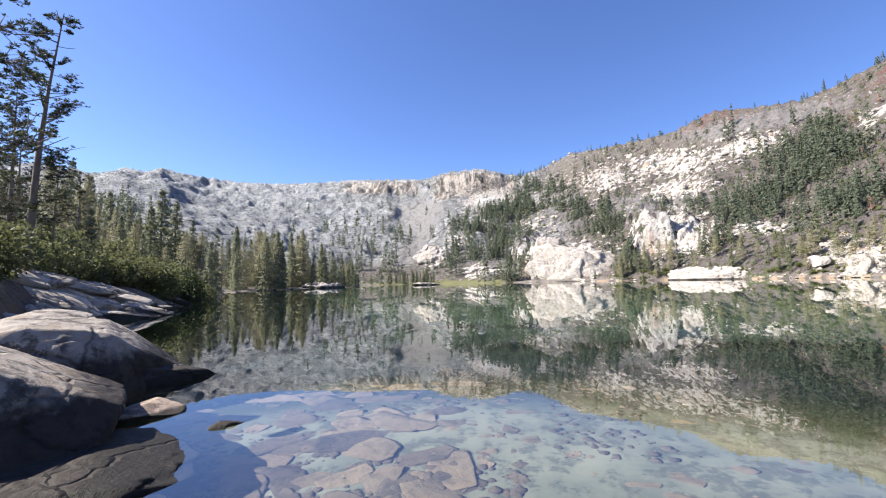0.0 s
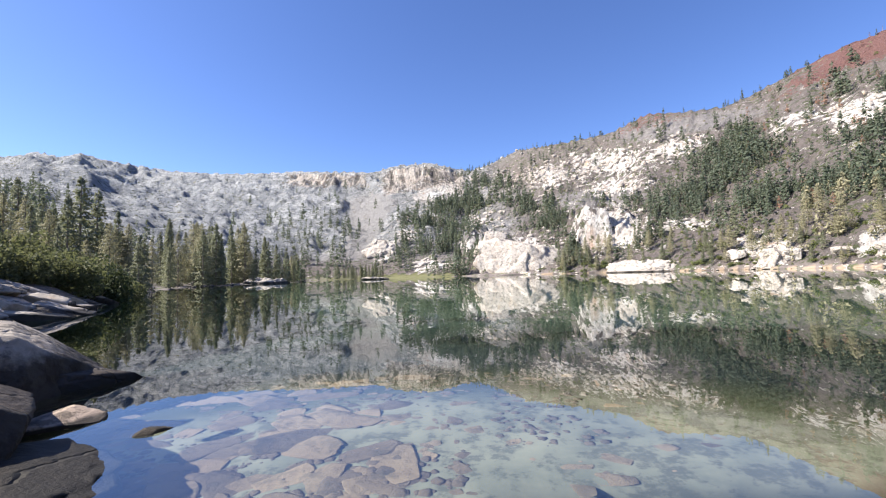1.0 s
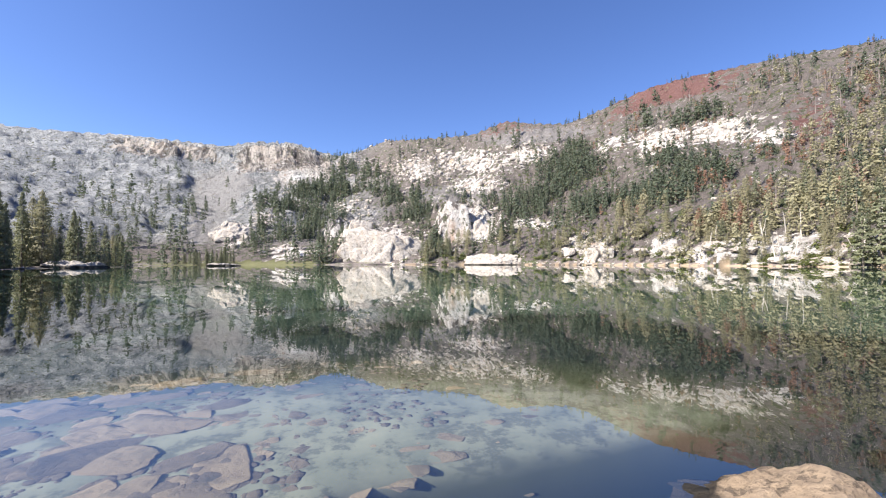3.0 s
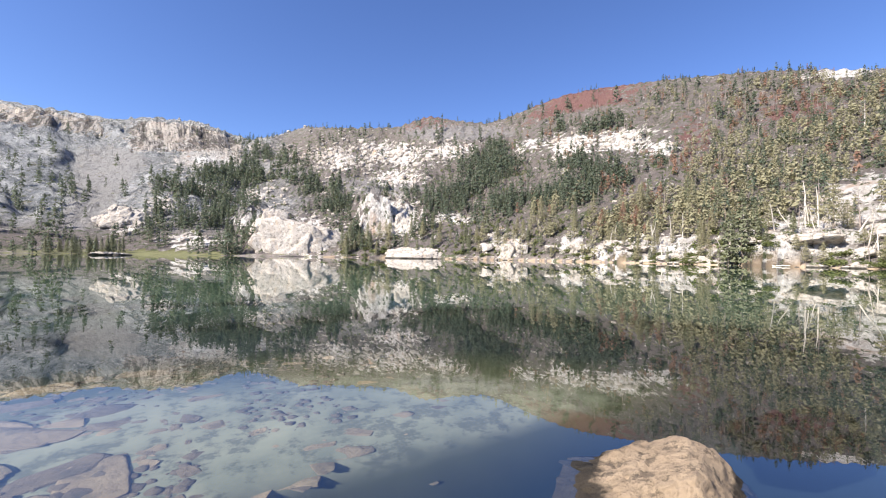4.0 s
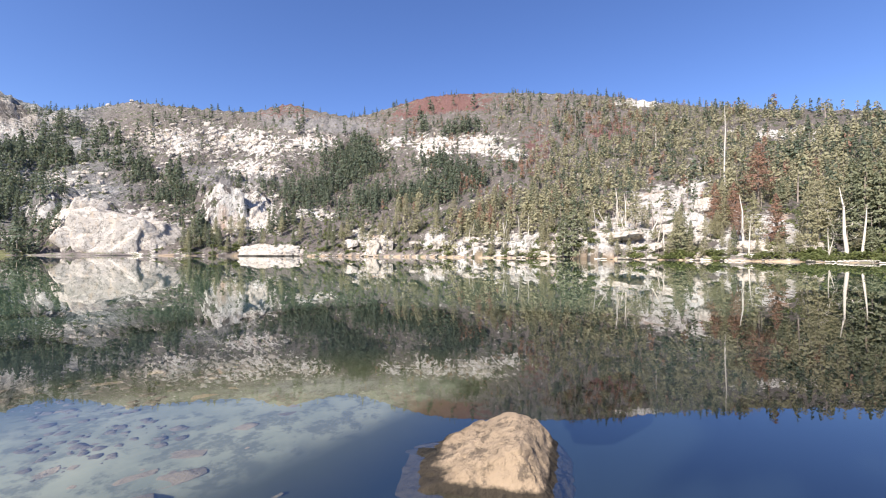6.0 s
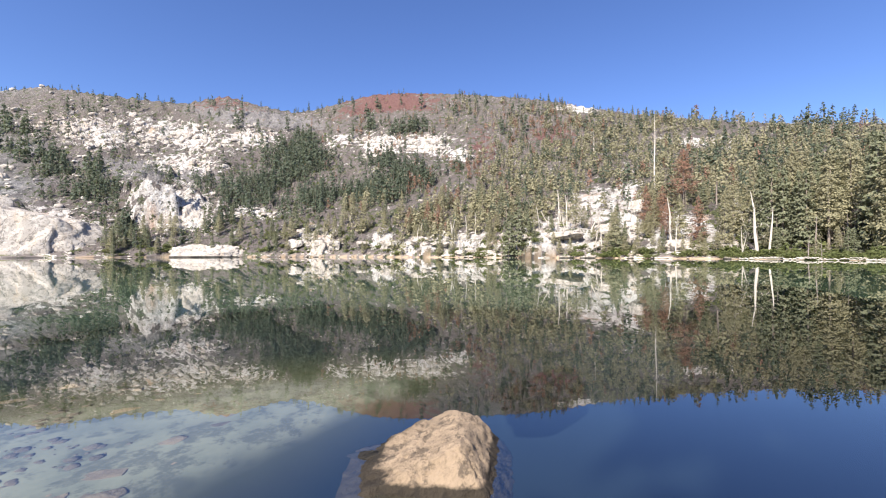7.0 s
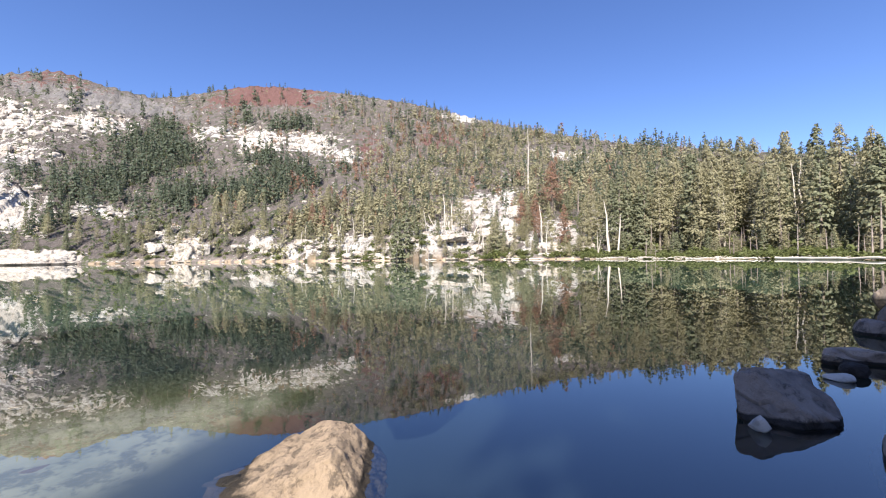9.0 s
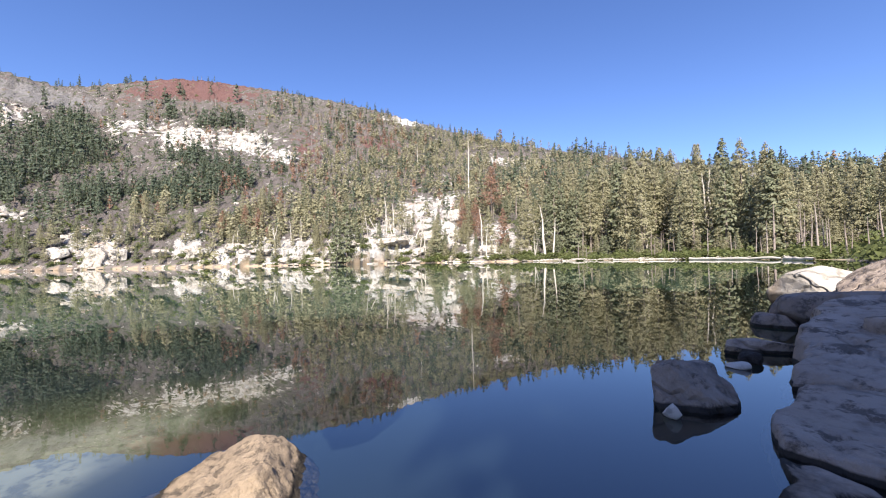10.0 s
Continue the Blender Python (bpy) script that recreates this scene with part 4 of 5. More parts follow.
def firs_at(az, r, el):
    a, e = ragged(az, r, el)
    left = step(az, -10.5, -12.5) * step(r, 230, 150) + step(az, -33, -37) * step(el, 10.5, 8.5)
    far = (0.10 * step(el, 9, 4) + 0.55 * np.exp(-((az + 11) / 5) ** 2 - ((el - 4) / 2.6) ** 2)) * step(az, 10, 0) * (1 - np.exp(-((az + 3.5) / 2.2) ** 2) * step(el, 2, 3))
    crest = 0.7 * step(below_crest(az, el), 0.7, 0.2) * step(az, 10, 14) * step(az, 84, 76) * (1 - 0.8 * np.exp(-((az - 54) / 6) ** 2))
    right = crest + 0.30 * step(a, 60, 70) + 0.25 * step(az, 92, 100)
    return (1 - 0.8 * red_grove(az, el)) * np.maximum(np.maximum(patches(FIRS, a, e), right), np.maximum(np.maximum(left, far) * 1.1, 0.10 * step(az, 8, 12) * step(below_crest(az, el), 0.8, 1.5))) * thinning(az, r, el)


def pines_at(az, r, el):
    a, e = ragged(az, r, el)
    low = 0.9 * step(a, 44, 56) * step(e, 8.5, 5.5)
    slope = step(a, 58, 68) * (0.75 - 0.45 * step(e, 12, 14.5) * step(a, 82, 76)) * step(below_crest(az, el), 0.0, 1.0)
    return np.maximum(low, slope) * thinning(az, r, el) * (1 - 0.8 * red_grove(az, el))


def forest(name, label, shape_sets, keep, mats, seed, n, heights, az_range, category):
    az, r, z, el = scatter(n, *az_range, seed)
    g = np.random.default_rng(seed + 1)
    ok = keep(az, r, z, el, g.uniform(0, 1, n)) & (r > 60)
    az, r, z = az[ok], r[ok], z[ok]
    x, y = polar(az, r)
    k = g.integers(0, len(shape_sets), len(az))
    h = g.uniform(*heights, len(az)) * (0.7 + 0.6 * g.uniform(0, 1, len(az)) ** 2) * (1 - 0.5 * step(below_crest(az, el[ok]), 1.6, 0.2) * step(az, 95, 80)) * np.clip(r / 300, 0.9, 1.6)
    vs, fs, fm, base = [], [], [], 0
    for i, shapes in enumerate(shape_sets):
        s = k == i
        if not s.any():
            continue
        place = np.stack([x[s], y[s], z[s] - 0.2], 1)
        turns, girth = g.uniform(0, 6.283, s.sum()), g.uniform(0.8, 1.3, s.sum())
        for j, shape in enumerate(shapes):
            v, f = stamp(shape, place, turns, h[s], girth)
            vs.append(v)
            fs.append(f + base)
            fm.append(np.full(len(f), j))
            base += len(v)
    me = mesh_from(name, np.concatenate(vs), np.concatenate(fs), mats, np.concatenate(fm))
    return tagged(new(name, me), label, category, kind="stuff")


FAR_FIRS = [conifer(200 + i, 34, 2, 0.04, 0.19 + 0.03 * (i % 3), 0.7, size=0.15, sides=3, loose=0.3) for i in range(8)]
FAR_PINES = [conifer(220 + i, 32, 2, 0.08, 0.22 + 0.03 * (i % 3), 0.48, 0.6, 0.15, 0.1, 3, 0.3, False) for i in range(8)]
BRUSH = [(conifer(240 + i, 16, 2, 0.0, 0.62, 0.4, 0.6, 0.36, 0.0, 3, 0.4, False)[0],) for i in range(5)]
TWIGS = [(snag(290 + i, 22, 3),) for i in range(4)]

forest("fir_forest", "dark green firs covering the mountainside", FAR_FIRS,
       lambda az, r, z, el, u: (u < firs_at(az, r, el)) & (r > 165), [M_FIR, M_BARK], 300, 15000, (6.0, 10.5), (-45, 138), "forest")
forest("fir_stand", "close dark stands of firs between pale outcrops", FAR_FIRS,
       lambda az, r, z, el, u: u < step(patches(FIRS, *ragged(az, r, el)), 0.15, 0.9) * thinning(az, r, el) * (1 - 0.9 * red_grove(az, el)), [M_FIR, M_BARK], 310, 9500, (7.5, 12.5), (-2, 66), "forest")
forest("pine_forest", "olive-green pines thick on the slope", FAR_PINES,
       lambda az, r, z, el, u: (u < pines_at(az, r, el)) & (r > 165), [M_OLIVE, M_BARK], 320, 11500, (5.0, 9.0), (30, 138), "forest")
forest("dead_pines", "dead rust-red pines scattered in the forest", FAR_PINES,
       lambda az, r, z, el, u: (r > 165) & (u < thinning(az, r, el) * step(az, 38, 50) * (0.07 + 3.0 * red_grove(az, el) + 0.5 * np.exp(-((az - 74) / 7) ** 2 - ((el - 16.8) / 1.6) ** 2))),
       [M_RED, M_BARK], 340, 7000, (5, 8.5), (30, 138), "forest")
forest("bare_trees", "bare grey dead trees scattered in the forest", TWIGS,
       lambda az, r, z, el, u: u < thinning(az, r, el) * (step(az, 50, 62) * (0.16 + 0.5 * np.exp(-((az - 73) / 7) ** 2 - ((el - 16) / 2.2) ** 2)) + 0.5 * np.exp(-((az - 30) / 4) ** 2 - ((el - 8.6) / 1) ** 2)), [M_TWIG], 350, 7000, (5, 9), (22, 138), "forest")
forest("brush", "low olive-green brush on the rocky slopes", BRUSH,
       lambda az, r, z, el, u: u < (0.35 + 0.65 * step(fbm(np.stack([*polar(az, r), 0 * az], 1) * 0.06, 3, 86), 0.45, 0.55)) * (1 - 0.75 * np.clip(patches(PALE_FAR + PALE_NEAR, az, el), 0, 1)) * (step(az, 20, 28) * step(el, 6.5, 4.0) + 0.30 * step(az, 7, 12) * step(below_crest(az, el), 1.0, 2.5)),
       [M_SHRUB], 360, 7500, (1.4, 2.8), (5, 138), "brush")

# ---- shore boulders and outcrops ----
BOULDERS = []
for i in range(8):
    v, f = rock_shape((1, 0.8, 0.75), 400 + i, cuts=12, sub=3, rough=0.12, cells=7)
    BOULDERS.append(mesh_from("boulder", v, f, [M_SHORE], smooth=True))
g = np.random.default_rng(91)
for i in range(130):
    az_ = g.uniform(24, 97) if i < 116 else g.uniform(-30, -11.5)
    size = (0.35 + 1.2 * g.uniform() ** 3) * (1.0 if i < 116 else 0.45)
    r_ = float(curve(SHORE, az_)) + g.uniform(-1.0, 4.0)
    x, y = polar(az_, r_)
    ob = new("shore_boulder", BOULDERS[i % 8])
    ob.matrix_world = pose(x, y, max(gz(x, y), -0.25) + 0.15 * size, g.uniform(-15, 15), g.uniform(-15, 15), g.uniform(0, 360)) @ Matrix.Diagonal((size * 1.3, size, size * 0.8, 1))
    tagged(ob, "pale granite boulder on the far lake shore", "boulder", "boulders along the far shore")
for az_, r_, d_, sd in [(45.2, 195, (5, 4, 4.5), 501), (47.0, 194, (3, 4, 3), 502), (51, 188, (4, 4, 1.8), 503), (54, 182, (4, 4, 3.2), 504), (58.5, 173, (6, 4, 1.8), 505), (61.5, 167, (5, 4, 1.4), 506),
                        (65, 159, (5, 4, 1.5), 507), (68, 153, (4, 4, 1.5), 508), (73.5, 145, (6, 5, 1.6), 509), (78, 143, (6, 5, 1.8), 510), (81.5, 139, (4, 4, 1.8), 511), (85.8, 138, (3.5, 6, 2.6), 512),
                        (86.3, 152, (3.6, 6, 3.2), 513), (83.3, 149, (6, 5, 3.2), 514), (91.5, 131, (5, 4, 2.6), 515), (96, 129, (4, 4, 2), 516), (123.2, 118, (3.5, 3, 6), 517), (129, 110, (2.2, 2, 2.2), 518), (86.8, 168, (4, 6, 3.6), 524),
                        (42, 204, (4, 4, 3), 519), (-16.5, 138, (5, 2.5, 1.7), 520), (-14.6, 143, (3.5, 2.5, 1.5), 521), (-2.7, 178, (4.5, 2.5, 1.0), 522), (-1.5, 180, (3, 1.5, 0.8), 523)]:
    x, y = polar(az_, r_)
    rock("granite_outcrop", (x, y, max(gz(x, y), 0.0) - (0.2 if 60 < az_ < 100 else -0.12) * d_[2]), d_, -az_, M_CLIFF if r_ > 125 else M_SHORE, "pale granite outcrop on the far lake shore", sd, category="outcrop", sub=5, cuts=8, rough=0.14, square=0.4, cells=40, block=0.2)


def rubble(name, label, n, seed, keep, size, mat, az_range):
    """Loose blocks strewn over the slope, past counting."""
    az, r, z, el = scatter(n, *az_range, seed)
    gg = np.random.default_rng(seed)
    ok = keep(az, r, z, el, gg.uniform(0, 1, n)) & (r > 60)
    az, r, z = az[ok], r[ok], z[ok]
    x, y = polar(az, r)
    k = gg.integers(0, 5, len(az))
    vs, fs, base = [], [], 0
    for i in range(5):
        q = k == i
        v, f = rock_shape((1, 0.8, 0.7), seed + i, cuts=7, sub=2, rough=0.12)
        h = r[q] / 250 * (size[0] + (size[1] - size[0]) * gg.uniform(0, 1, q.sum()) ** 4)
        v, f = stamp((v, f), np.stack([x[q], y[q], z[q] + 0.1 * h], 1), gg.uniform(0, 6.28, q.sum()), h, gg.uniform(0.8, 1.6, q.sum()))
        vs.append(v)
        fs.append(f + base)
        base += len(v)
    return tagged(new(name, mesh_from(name, np.concatenate(vs), np.concatenate(fs), [mat])), label, "rocks", kind="stuff")


def pale_at(az, el):
    return np.maximum(0.12 * step(az, 9, 14), patches(PALE_FAR + PALE_NEAR, az, el))


rubble("pale_blocks", "pale granite blocks strewn over the slopes", 4000, 600, lambda az, r, z, el, u: (u < 0.7 * pale_at(az, el)) & ((el < 16.5) | (az > 75)), (0.3, 1.9), M_CLIFF, (13, 135))

# ---- pale outcrops standing out of the slopes ----
CRAGS = []
for i in range(10):
    v, f = rock_shape((1.25, 0.8, 0.75), 560 + i, cuts=9, sub=4, rough=0.16, square=0.3, cells=26, block=0.22, tall=0.4)
    CRAGS.append(mesh_from("slope_outcrop", v, f, [M_CLIFF]))


def on_slope(az, el):
    """Distance at which the slope first rises to the height el in degrees along the bearing az."""
    rr = np.geomspace(float(curve(FOOT, az)), float(curve(RIDGE_R, az)), 220)
    up = np.degrees(np.arctan2(ground_z(np.full(220, az), rr) - 1.3, rr))
    return float(rr[int(np.argmax(up >= el))]) if (up >= el).any() else float(rr[-1])


g = np.random.default_rng(93)
for a0, e0, wa, we, n_, deg in [(-1.6, 3.4, 1.2, 0.9, 18, 0.5), (1.8, 5.4, 1.0, 0.6, 12, 0.35), (5.5, 7.4, 1.6, 0.35, 12, 0.35), (10.5, 7.2, 2.2, 0.6, 24, 0.32), (5.5, 1.6, 2.4, 0.6, 16, 0.3), (21.5, 12.6, 2.2, 0.9, 26, 0.32),
                                (29.0, 13.5, 4.0, 1.1, 60, 0.36), (37, 14.2, 2.8, 0.8, 30, 0.32), (30, 10.6, 2.6, 0.9, 26, 0.32), (53.3, 14.8, 1.7, 0.7, 22, 0.36), (59.5, 14.8, 1.9, 0.7, 22, 0.36), (45, 1.9, 1.5, 0.9, 16, 0.5),
                                (66, 8.5, 9, 3.0, 22, 0.2), (78, 2.4, 4.5, 1.6, 40, 0.32), (86, 4.5, 0.9, 2.4, 26, 0.34)]:
    for i in range(n_):
        az_, el_ = a0 + wa * g.normal(), e0 + we * g.normal()
        r_ = on_slope(az_, el_)
        x, y = polar(az_, r_)
        size = r_ * math.tan(radians(deg)) * g.uniform(0.5, 1.35)
        ob = new("slope_outcrop", CRAGS[int(g.integers(0, 10))])
        ob.matrix_world = pose(x, y, gz(x, y) + 0.05 * size, -12, g.uniform(-12, 12), -az_ + g.uniform(-35, 35)) @ Matrix.Diagonal((size * g.uniform(0.6, 1.1), size * 0.8, size * g.uniform(0.9, 1.6), 1))
        tagged(ob, "pale granite outcrop standing out of the mountainside", "outcrop", "outcrops on the slopes")

for az_, el_, d_, sd in [(-1.4, 3.0, (11, 7, 11), 574), (-2.8, 3.0, (7, 6, 8), 575)]:
    r_ = on_slope(az_, el_)
    x, y = polar(az_, r_)
    rock("white_slab", (x, y, gz(x, y)), d_, -az_ - 14, M_CLIFF, "bright white granite crag at the foot of the cirque wall", sd, tilt=(-20, 0), category="cliff", sub=5, cuts=9, rough=0.22, detail=4.0, square=0.5, cells=40, block=0.16, tall=0.3, planes=[((0, -0.9, 0.5), 0.6)])

# ---- single trees ----


NEAR_FIRS = [conifer(700 + i, 170, 10, 0.05, 0.15 + 0.02 * (i % 3), size=0.038, loose=0.35) for i in range(5)]
NEAR_PINES = [conifer(720 + i, 215, 15, (0.05, 0.10, 0.18, 0.06, 0.12)[i], 0.175 + 0.025 * (i % 3), 0.6, 0.6, 0.0255, -0.4, 5, 0.4) for i in range(5)]
STOCK = []
for i in range(5):
    STOCK.append(("fir", ("fir_tree", NEAR_FIRS[i], [M_FIRSHORE, M_BARK], "dark green fir with drooping boughs on the lake shore")))
    STOCK.append(("pine", ("pine_tree", NEAR_PINES[i], [M_OLIVE, M_BARK], "olive-green pine on the far shore")))
for i in range(3):
    STOCK.append(("dead", ("dead_pine", NEAR_PINES[i + 1], [M_RED, M_BARK], "dead rust-brown pine on the far shore")))
for i in range(4):
    STOCK.append(("snag", ("snag", (snag(740 + i, 22, 5, 0.10),), [M_SNAG], "bleached bare snag on the far shore")))
MESHES = {}


def plant(kind, az_, r_, height, girth, turn, tilt=0.0, group="trees on the far shore", sink=0.15, pick=None):
    options = [s_ for k_, s_ in STOCK if k_ == kind]
    name, shapes, mats, label = options[(pick if pick is not None else int(turn * 7)) % len(options)]
    x, y = polar(az_, r_)
    key = (name, id(shapes))
    if key not in MESHES:
        pn = ("crown", "trunk") if len(shapes) == 2 else ("trunk",)
        MESHES[key] = [(n_, mesh_from(n_, v, f, [mt])) for n_, (v, f), mt in zip(pn, shapes, mats)]
    base = tagged(new(name), label, "tree", group)
    for n_, me in MESHES[key]:
        new(n_, me).parent = base
    base.matrix_world = pose(x, y, gz(x, y) - sink, tilt, 0, turn) @ Matrix.Diagonal((height * girth, height * girth, height, 1))
    return base


g = np.random.default_rng(77)
count = 0
while count < 165:
    az_ = g.uniform(41, 133)
    S_ = float(curve(SHORE, az_))
    r_ = max(S_ + 5 + 9 * float(step(az_, 93, 99)), 98) + 40 * g.uniform() ** 1.2
    el_ = math.degrees(math.atan2(gz(*polar(az_, r_)) - 1.3, r_))
    slab = float(pale_at(np.array([az_]), np.array([el_]))[0])
    keep_ = (0.17 + 0.83 * float(step(az_, 84, 98))) * (1 - 0.9 * min(1, slab))
    if g.uniform() > keep_:
        continue
    u_ = g.uniform()
    kind = "pine" if u_ < 0.62 else "fir" if u_ < 0.90 else "dead" if u_ < 0.90 + 0.03 * (az_ < 100) else "snag" if u_ < 0.96 else "fir"
    tall = g.uniform(9.0, 15.0) * (1.0 + 0.62 * float(step(az_, 92, 106))) * (1 - 0.4 * float(step(az_, 121, 126)))
    plant(kind, az_, r_, tall * (0.75 if kind == "snag" else 1), g.uniform(0.85, 1.25), g.uniform(0, 360))
    count += 1
g = np.random.default_rng(85)
for i in range(120):
    az_ = g.uniform(23, 96)
    r_ = max(float(curve(SHORE, az_)) + 2.0 + 24 * g.uniform() ** 1.5, 100)
    plant("fir" if g.uniform() < 0.75 - 0.6 * float(step(az_, 45, 75)) else "pine", az_, r_, r_ * g.uniform(0.025, 0.052), g.uniform(0.95, 1.4), g.uniform(0, 360))
for az_, r_, h_, t_ in [(90.3, 130, 14, 2), (98.6, 121, 15, 8), (99.6, 122, 11, -9), (88.5, 190, 30, 0), (77.2, 150, 13, 4), (78.2, 151, 12, -6), (79.2, 150, 11, 8), (64, 158, 8, 14), (65.5, 158, 7, -12), (77.5, 150, 8, 6), (79, 152, 9, -5), (83, 145, 7, 10), (58, 172, 7, 12),
                        (122.4, 125, 9, 28), (129.0, 118, 9, 5), (81.5, 260, 13, 0), (70.5, 150, 6, -20)]:
    plant("snag", az_, r_, h_, 1.3 if h_ < 20 else 0.55, az_ * 31, t_)
for az_, r_, h_ in [(87.6, 146, 12), (89.4, 146, 13), (91.6, 165, 20), (57, 190, 11), (59.5, 192, 10), (61, 188, 9)]:
    plant("dead", az_, r_, h_, 1.25, az_ * 17)
g = np.random.default_rng(86)
for i in range(30):
    az_ = g.uniform(56, 99)
    plant("snag", az_, max(float(curve(SHORE, az_)) + g.uniform(4, 26), 100), g.uniform(5, 9.5), g.uniform(1.1, 1.5), g.uniform(0, 360), g.uniform(-22, 22))
g = np.random.default_rng(87)
for i in range(70):
    az_ = g.uniform(93, 132)
    r_ = max(float(curve(SHORE, az_)) + 6 + 12 * g.uniform(), 96)
    plant("fir" if g.uniform() < 0.6 else "pine", az_, r_, g.uniform(2.5, 6.5), g.uniform(1.1, 1.6), g.uniform(0, 360))
g = np.random.default_rng(83)
for i in range(26):
    plant("fir", g.uniform(-7.5, -1.2), g.uniform(252, 275), g.uniform(5, 9.5), 1.2, g.uniform(0, 360))
for az_, r_, h_ in [(70.6, 141, 18), (71.8, 142, 20), (73.0, 143, 12), (84.3, 134, 14), (85.2, 133, 9), (76.2, 142, 7), (33.5, 240, 12), (34.8, 238, 10), (31.8, 242, 9), (22.6, 236, 12), (23.6, 236, 14), (24.8, 234, 11), (26, 232, 9)]:
    plant("fir", az_, r_, h_, 1.15, az_ * 13)

# ---- the wooded spit ----
g = np.random.default_rng(78)
for i in range(80):
    az_ = -11.6 - 20 * g.uniform()
    r_ = float(curve(SHORE, az_)) + 3 + 45 * g.uniform()
    plant("fir" if g.uniform() < 0.75 else "pine", az_, r_, r_ * g.uniform(0.06, 0.135) * (0.55 + 0.45 * float(step(az_, -12, -19))), 1.0, g.uniform(0, 360), group="trees on the wooded spit")
for az_, r_, h_, k_ in [(-35.1, 60, 9.5, "fir"), (-34.1, 62, 12.5, "fir"), (-32.7, 64, 12.0, "fir"), (-31.2, 66, 8, "pine"), (-36.5, 52, 6.5, "pine"), (-38.2, 50, 7, "pine"), (-39.7, 46, 6.5, "pine"),
                        (-41.2, 44, 7.5, "pine"), (-42.6, 40, 7, "pine"), (-33.6, 45, 4.5, "pine"), (-35.8, 42, 4.5, "fir"), (-40.5, 90, 13, "fir"), (-42, 95, 15, "fir"), (-38.8, 100, 12, "fir"), (-37, 105, 11, "fir")]:
    plant(k_, az_, r_, h_, 1.1, az_ * 19 + 720, group="trees on the wooded shore")

for i in range(22):
    az_, r_ = g.uniform(-48, -30.5), g.uniform(40, 80)
    plant("pine" if g.uniform() < 0.55 else "fir", az_, r_, r_ * g.uniform(0.08, 0.17), 0.95, g.uniform(0, 360), group="trees on the wooded shore")

# ---- tufted pines close by ----


def tufted_pine(place, height, seed, label, lean=(0, 0), bare=0.25, limbs=60, reach=0.18):
    """A pine with needles bunched at the ends of its limbs."""
    rg = np.random.default_rng(seed)
    base = tagged(new("whitebark_pine"), label, "tree")
    pts = [(lean[0] * t * t, lean[1] * t * t, height * t - 0.3 * (t == 0)) for t in (0, 0.2, 0.45, 0.7, 1.0)]
    rad = [0.014 * height, 0.012 * height, 0.009 * height, 0.005 * height, 0.0015 * height]
    new("trunk", mesh_from("trunk", *tube(pts, rad, 9), [M_BARK], smooth=True)).parent = base
    tufts = []
    for k in range(limbs):
        t = bare + (1 - bare) * (k + rg.uniform()) / limbs
        a = rg.uniform(0, 6.283)
        L = height * reach * (1.15 - t) ** 0.6 * rg.uniform(0.45, 1.15)
        p0 = np.array((lean[0] * t * t, lean[1] * t * t, height * t))
        d = np.array((math.cos(a), math.sin(a), rg.uniform(-0.15, 0.25)))
        p1 = p0 + d * L * 0.55
        p2 = p0 + d * L + np.array((0, 0, L * rg.uniform(0.05, 0.3)))
        wood = [tube([p0, p1, p2], [0.0035 * height, 0.0025 * height, 0.001 * height], 4)]
        dead = rg.uniform() < 0.15
        for q in range(0 if dead else int(9 + 22 * L / (height * reach))):
            w = rg.uniform(0.35, 1.0)
            c = (p0 + (p2 - p0) * w) + rg.normal(size=3) * 0.10 * L
            wood.append(tube([p0 + (p2 - p0) * max(0.1, w - 0.2), c], [0.0014 * height, 0.0008 * height], 3))
            size = height * 0.0078 * rg.uniform(0.7, 1.3)
            tufts.append((*c, size))
        new("limb", mesh_from("limb", *join(wood), [M_BARK])).parent = base
    c, size = np.repeat(np.array(tufts), 14, 0)[:, :3], np.repeat(np.array(tufts), 14, 0)[:, 3:]
    n_ = rg.normal(size=c.shape)
    n_ /= np.linalg.norm(n_, axis=1, keepdims=True)
    n_[:, 2] = np.abs(n_[:, 2]) * 0.9 + 0.05
    e_ = np.cross(n_, rg.normal(size=c.shape))
    e_ /= np.linalg.norm(e_, axis=1, keepdims=True)
    v = np.stack([c, c + n_ * size * 0.6 + e_ * size * 0.16, c + n_ * size * 1.25, c + n_ * size * 0.6 - e_ * size * 0.16], 1).reshape(-1, 3)
    f = (np.arange(len(c))[:, None, None] * 4 + np.array([[0, 1, 2], [0, 2, 3]])[None]).reshape(-1, 3)
    new("crown", mesh_from("crown", v, f, [M_TUFT])).parent = base
    base.matrix_world = pose(*place)
    return base


for az_, r_, h_, lean_, sd in [(-44.9, 22, 10.8, (0.45, 0.45), 801), (-50, 15.5, 12.5, (0.3, 0.1), 802), (-46.3, 27, 9.0, (0, 0), 803), (-48, 24, 8.0, (0, 0.2), 804), (-43.2, 31, 7.0, (0.2, 0), 805), (-45.8, 33, 8.5, (0, 0), 806), (-41.3, 38, 7.5, (0, 0), 807)]:
    x, y = polar(az_, r_)
    tufted_pine((x, y, gz(x, y)), h_, sd, "tall dark pine with bunched needles and bare limbs", lean_, 0.1 if sd > 802 else 0.2)
# unseen trees, added so that their shade lies over the near shore
for x, y, h_ in [(-8.5, -3.3, 21), (-8.2, -4.8, 21), (-9.5, -6.2, 23), (-10.0, -4.0, 24), (-12.0, -3.9, 26), (-13.5, -5.6, 28)]:
    plant("fir", math.degrees(math.atan2(x, y)), math.hypot(x, y), h_, 1.12, x * 77 + 2000, group="trees behind the near shore")

# ---- shrubs ----


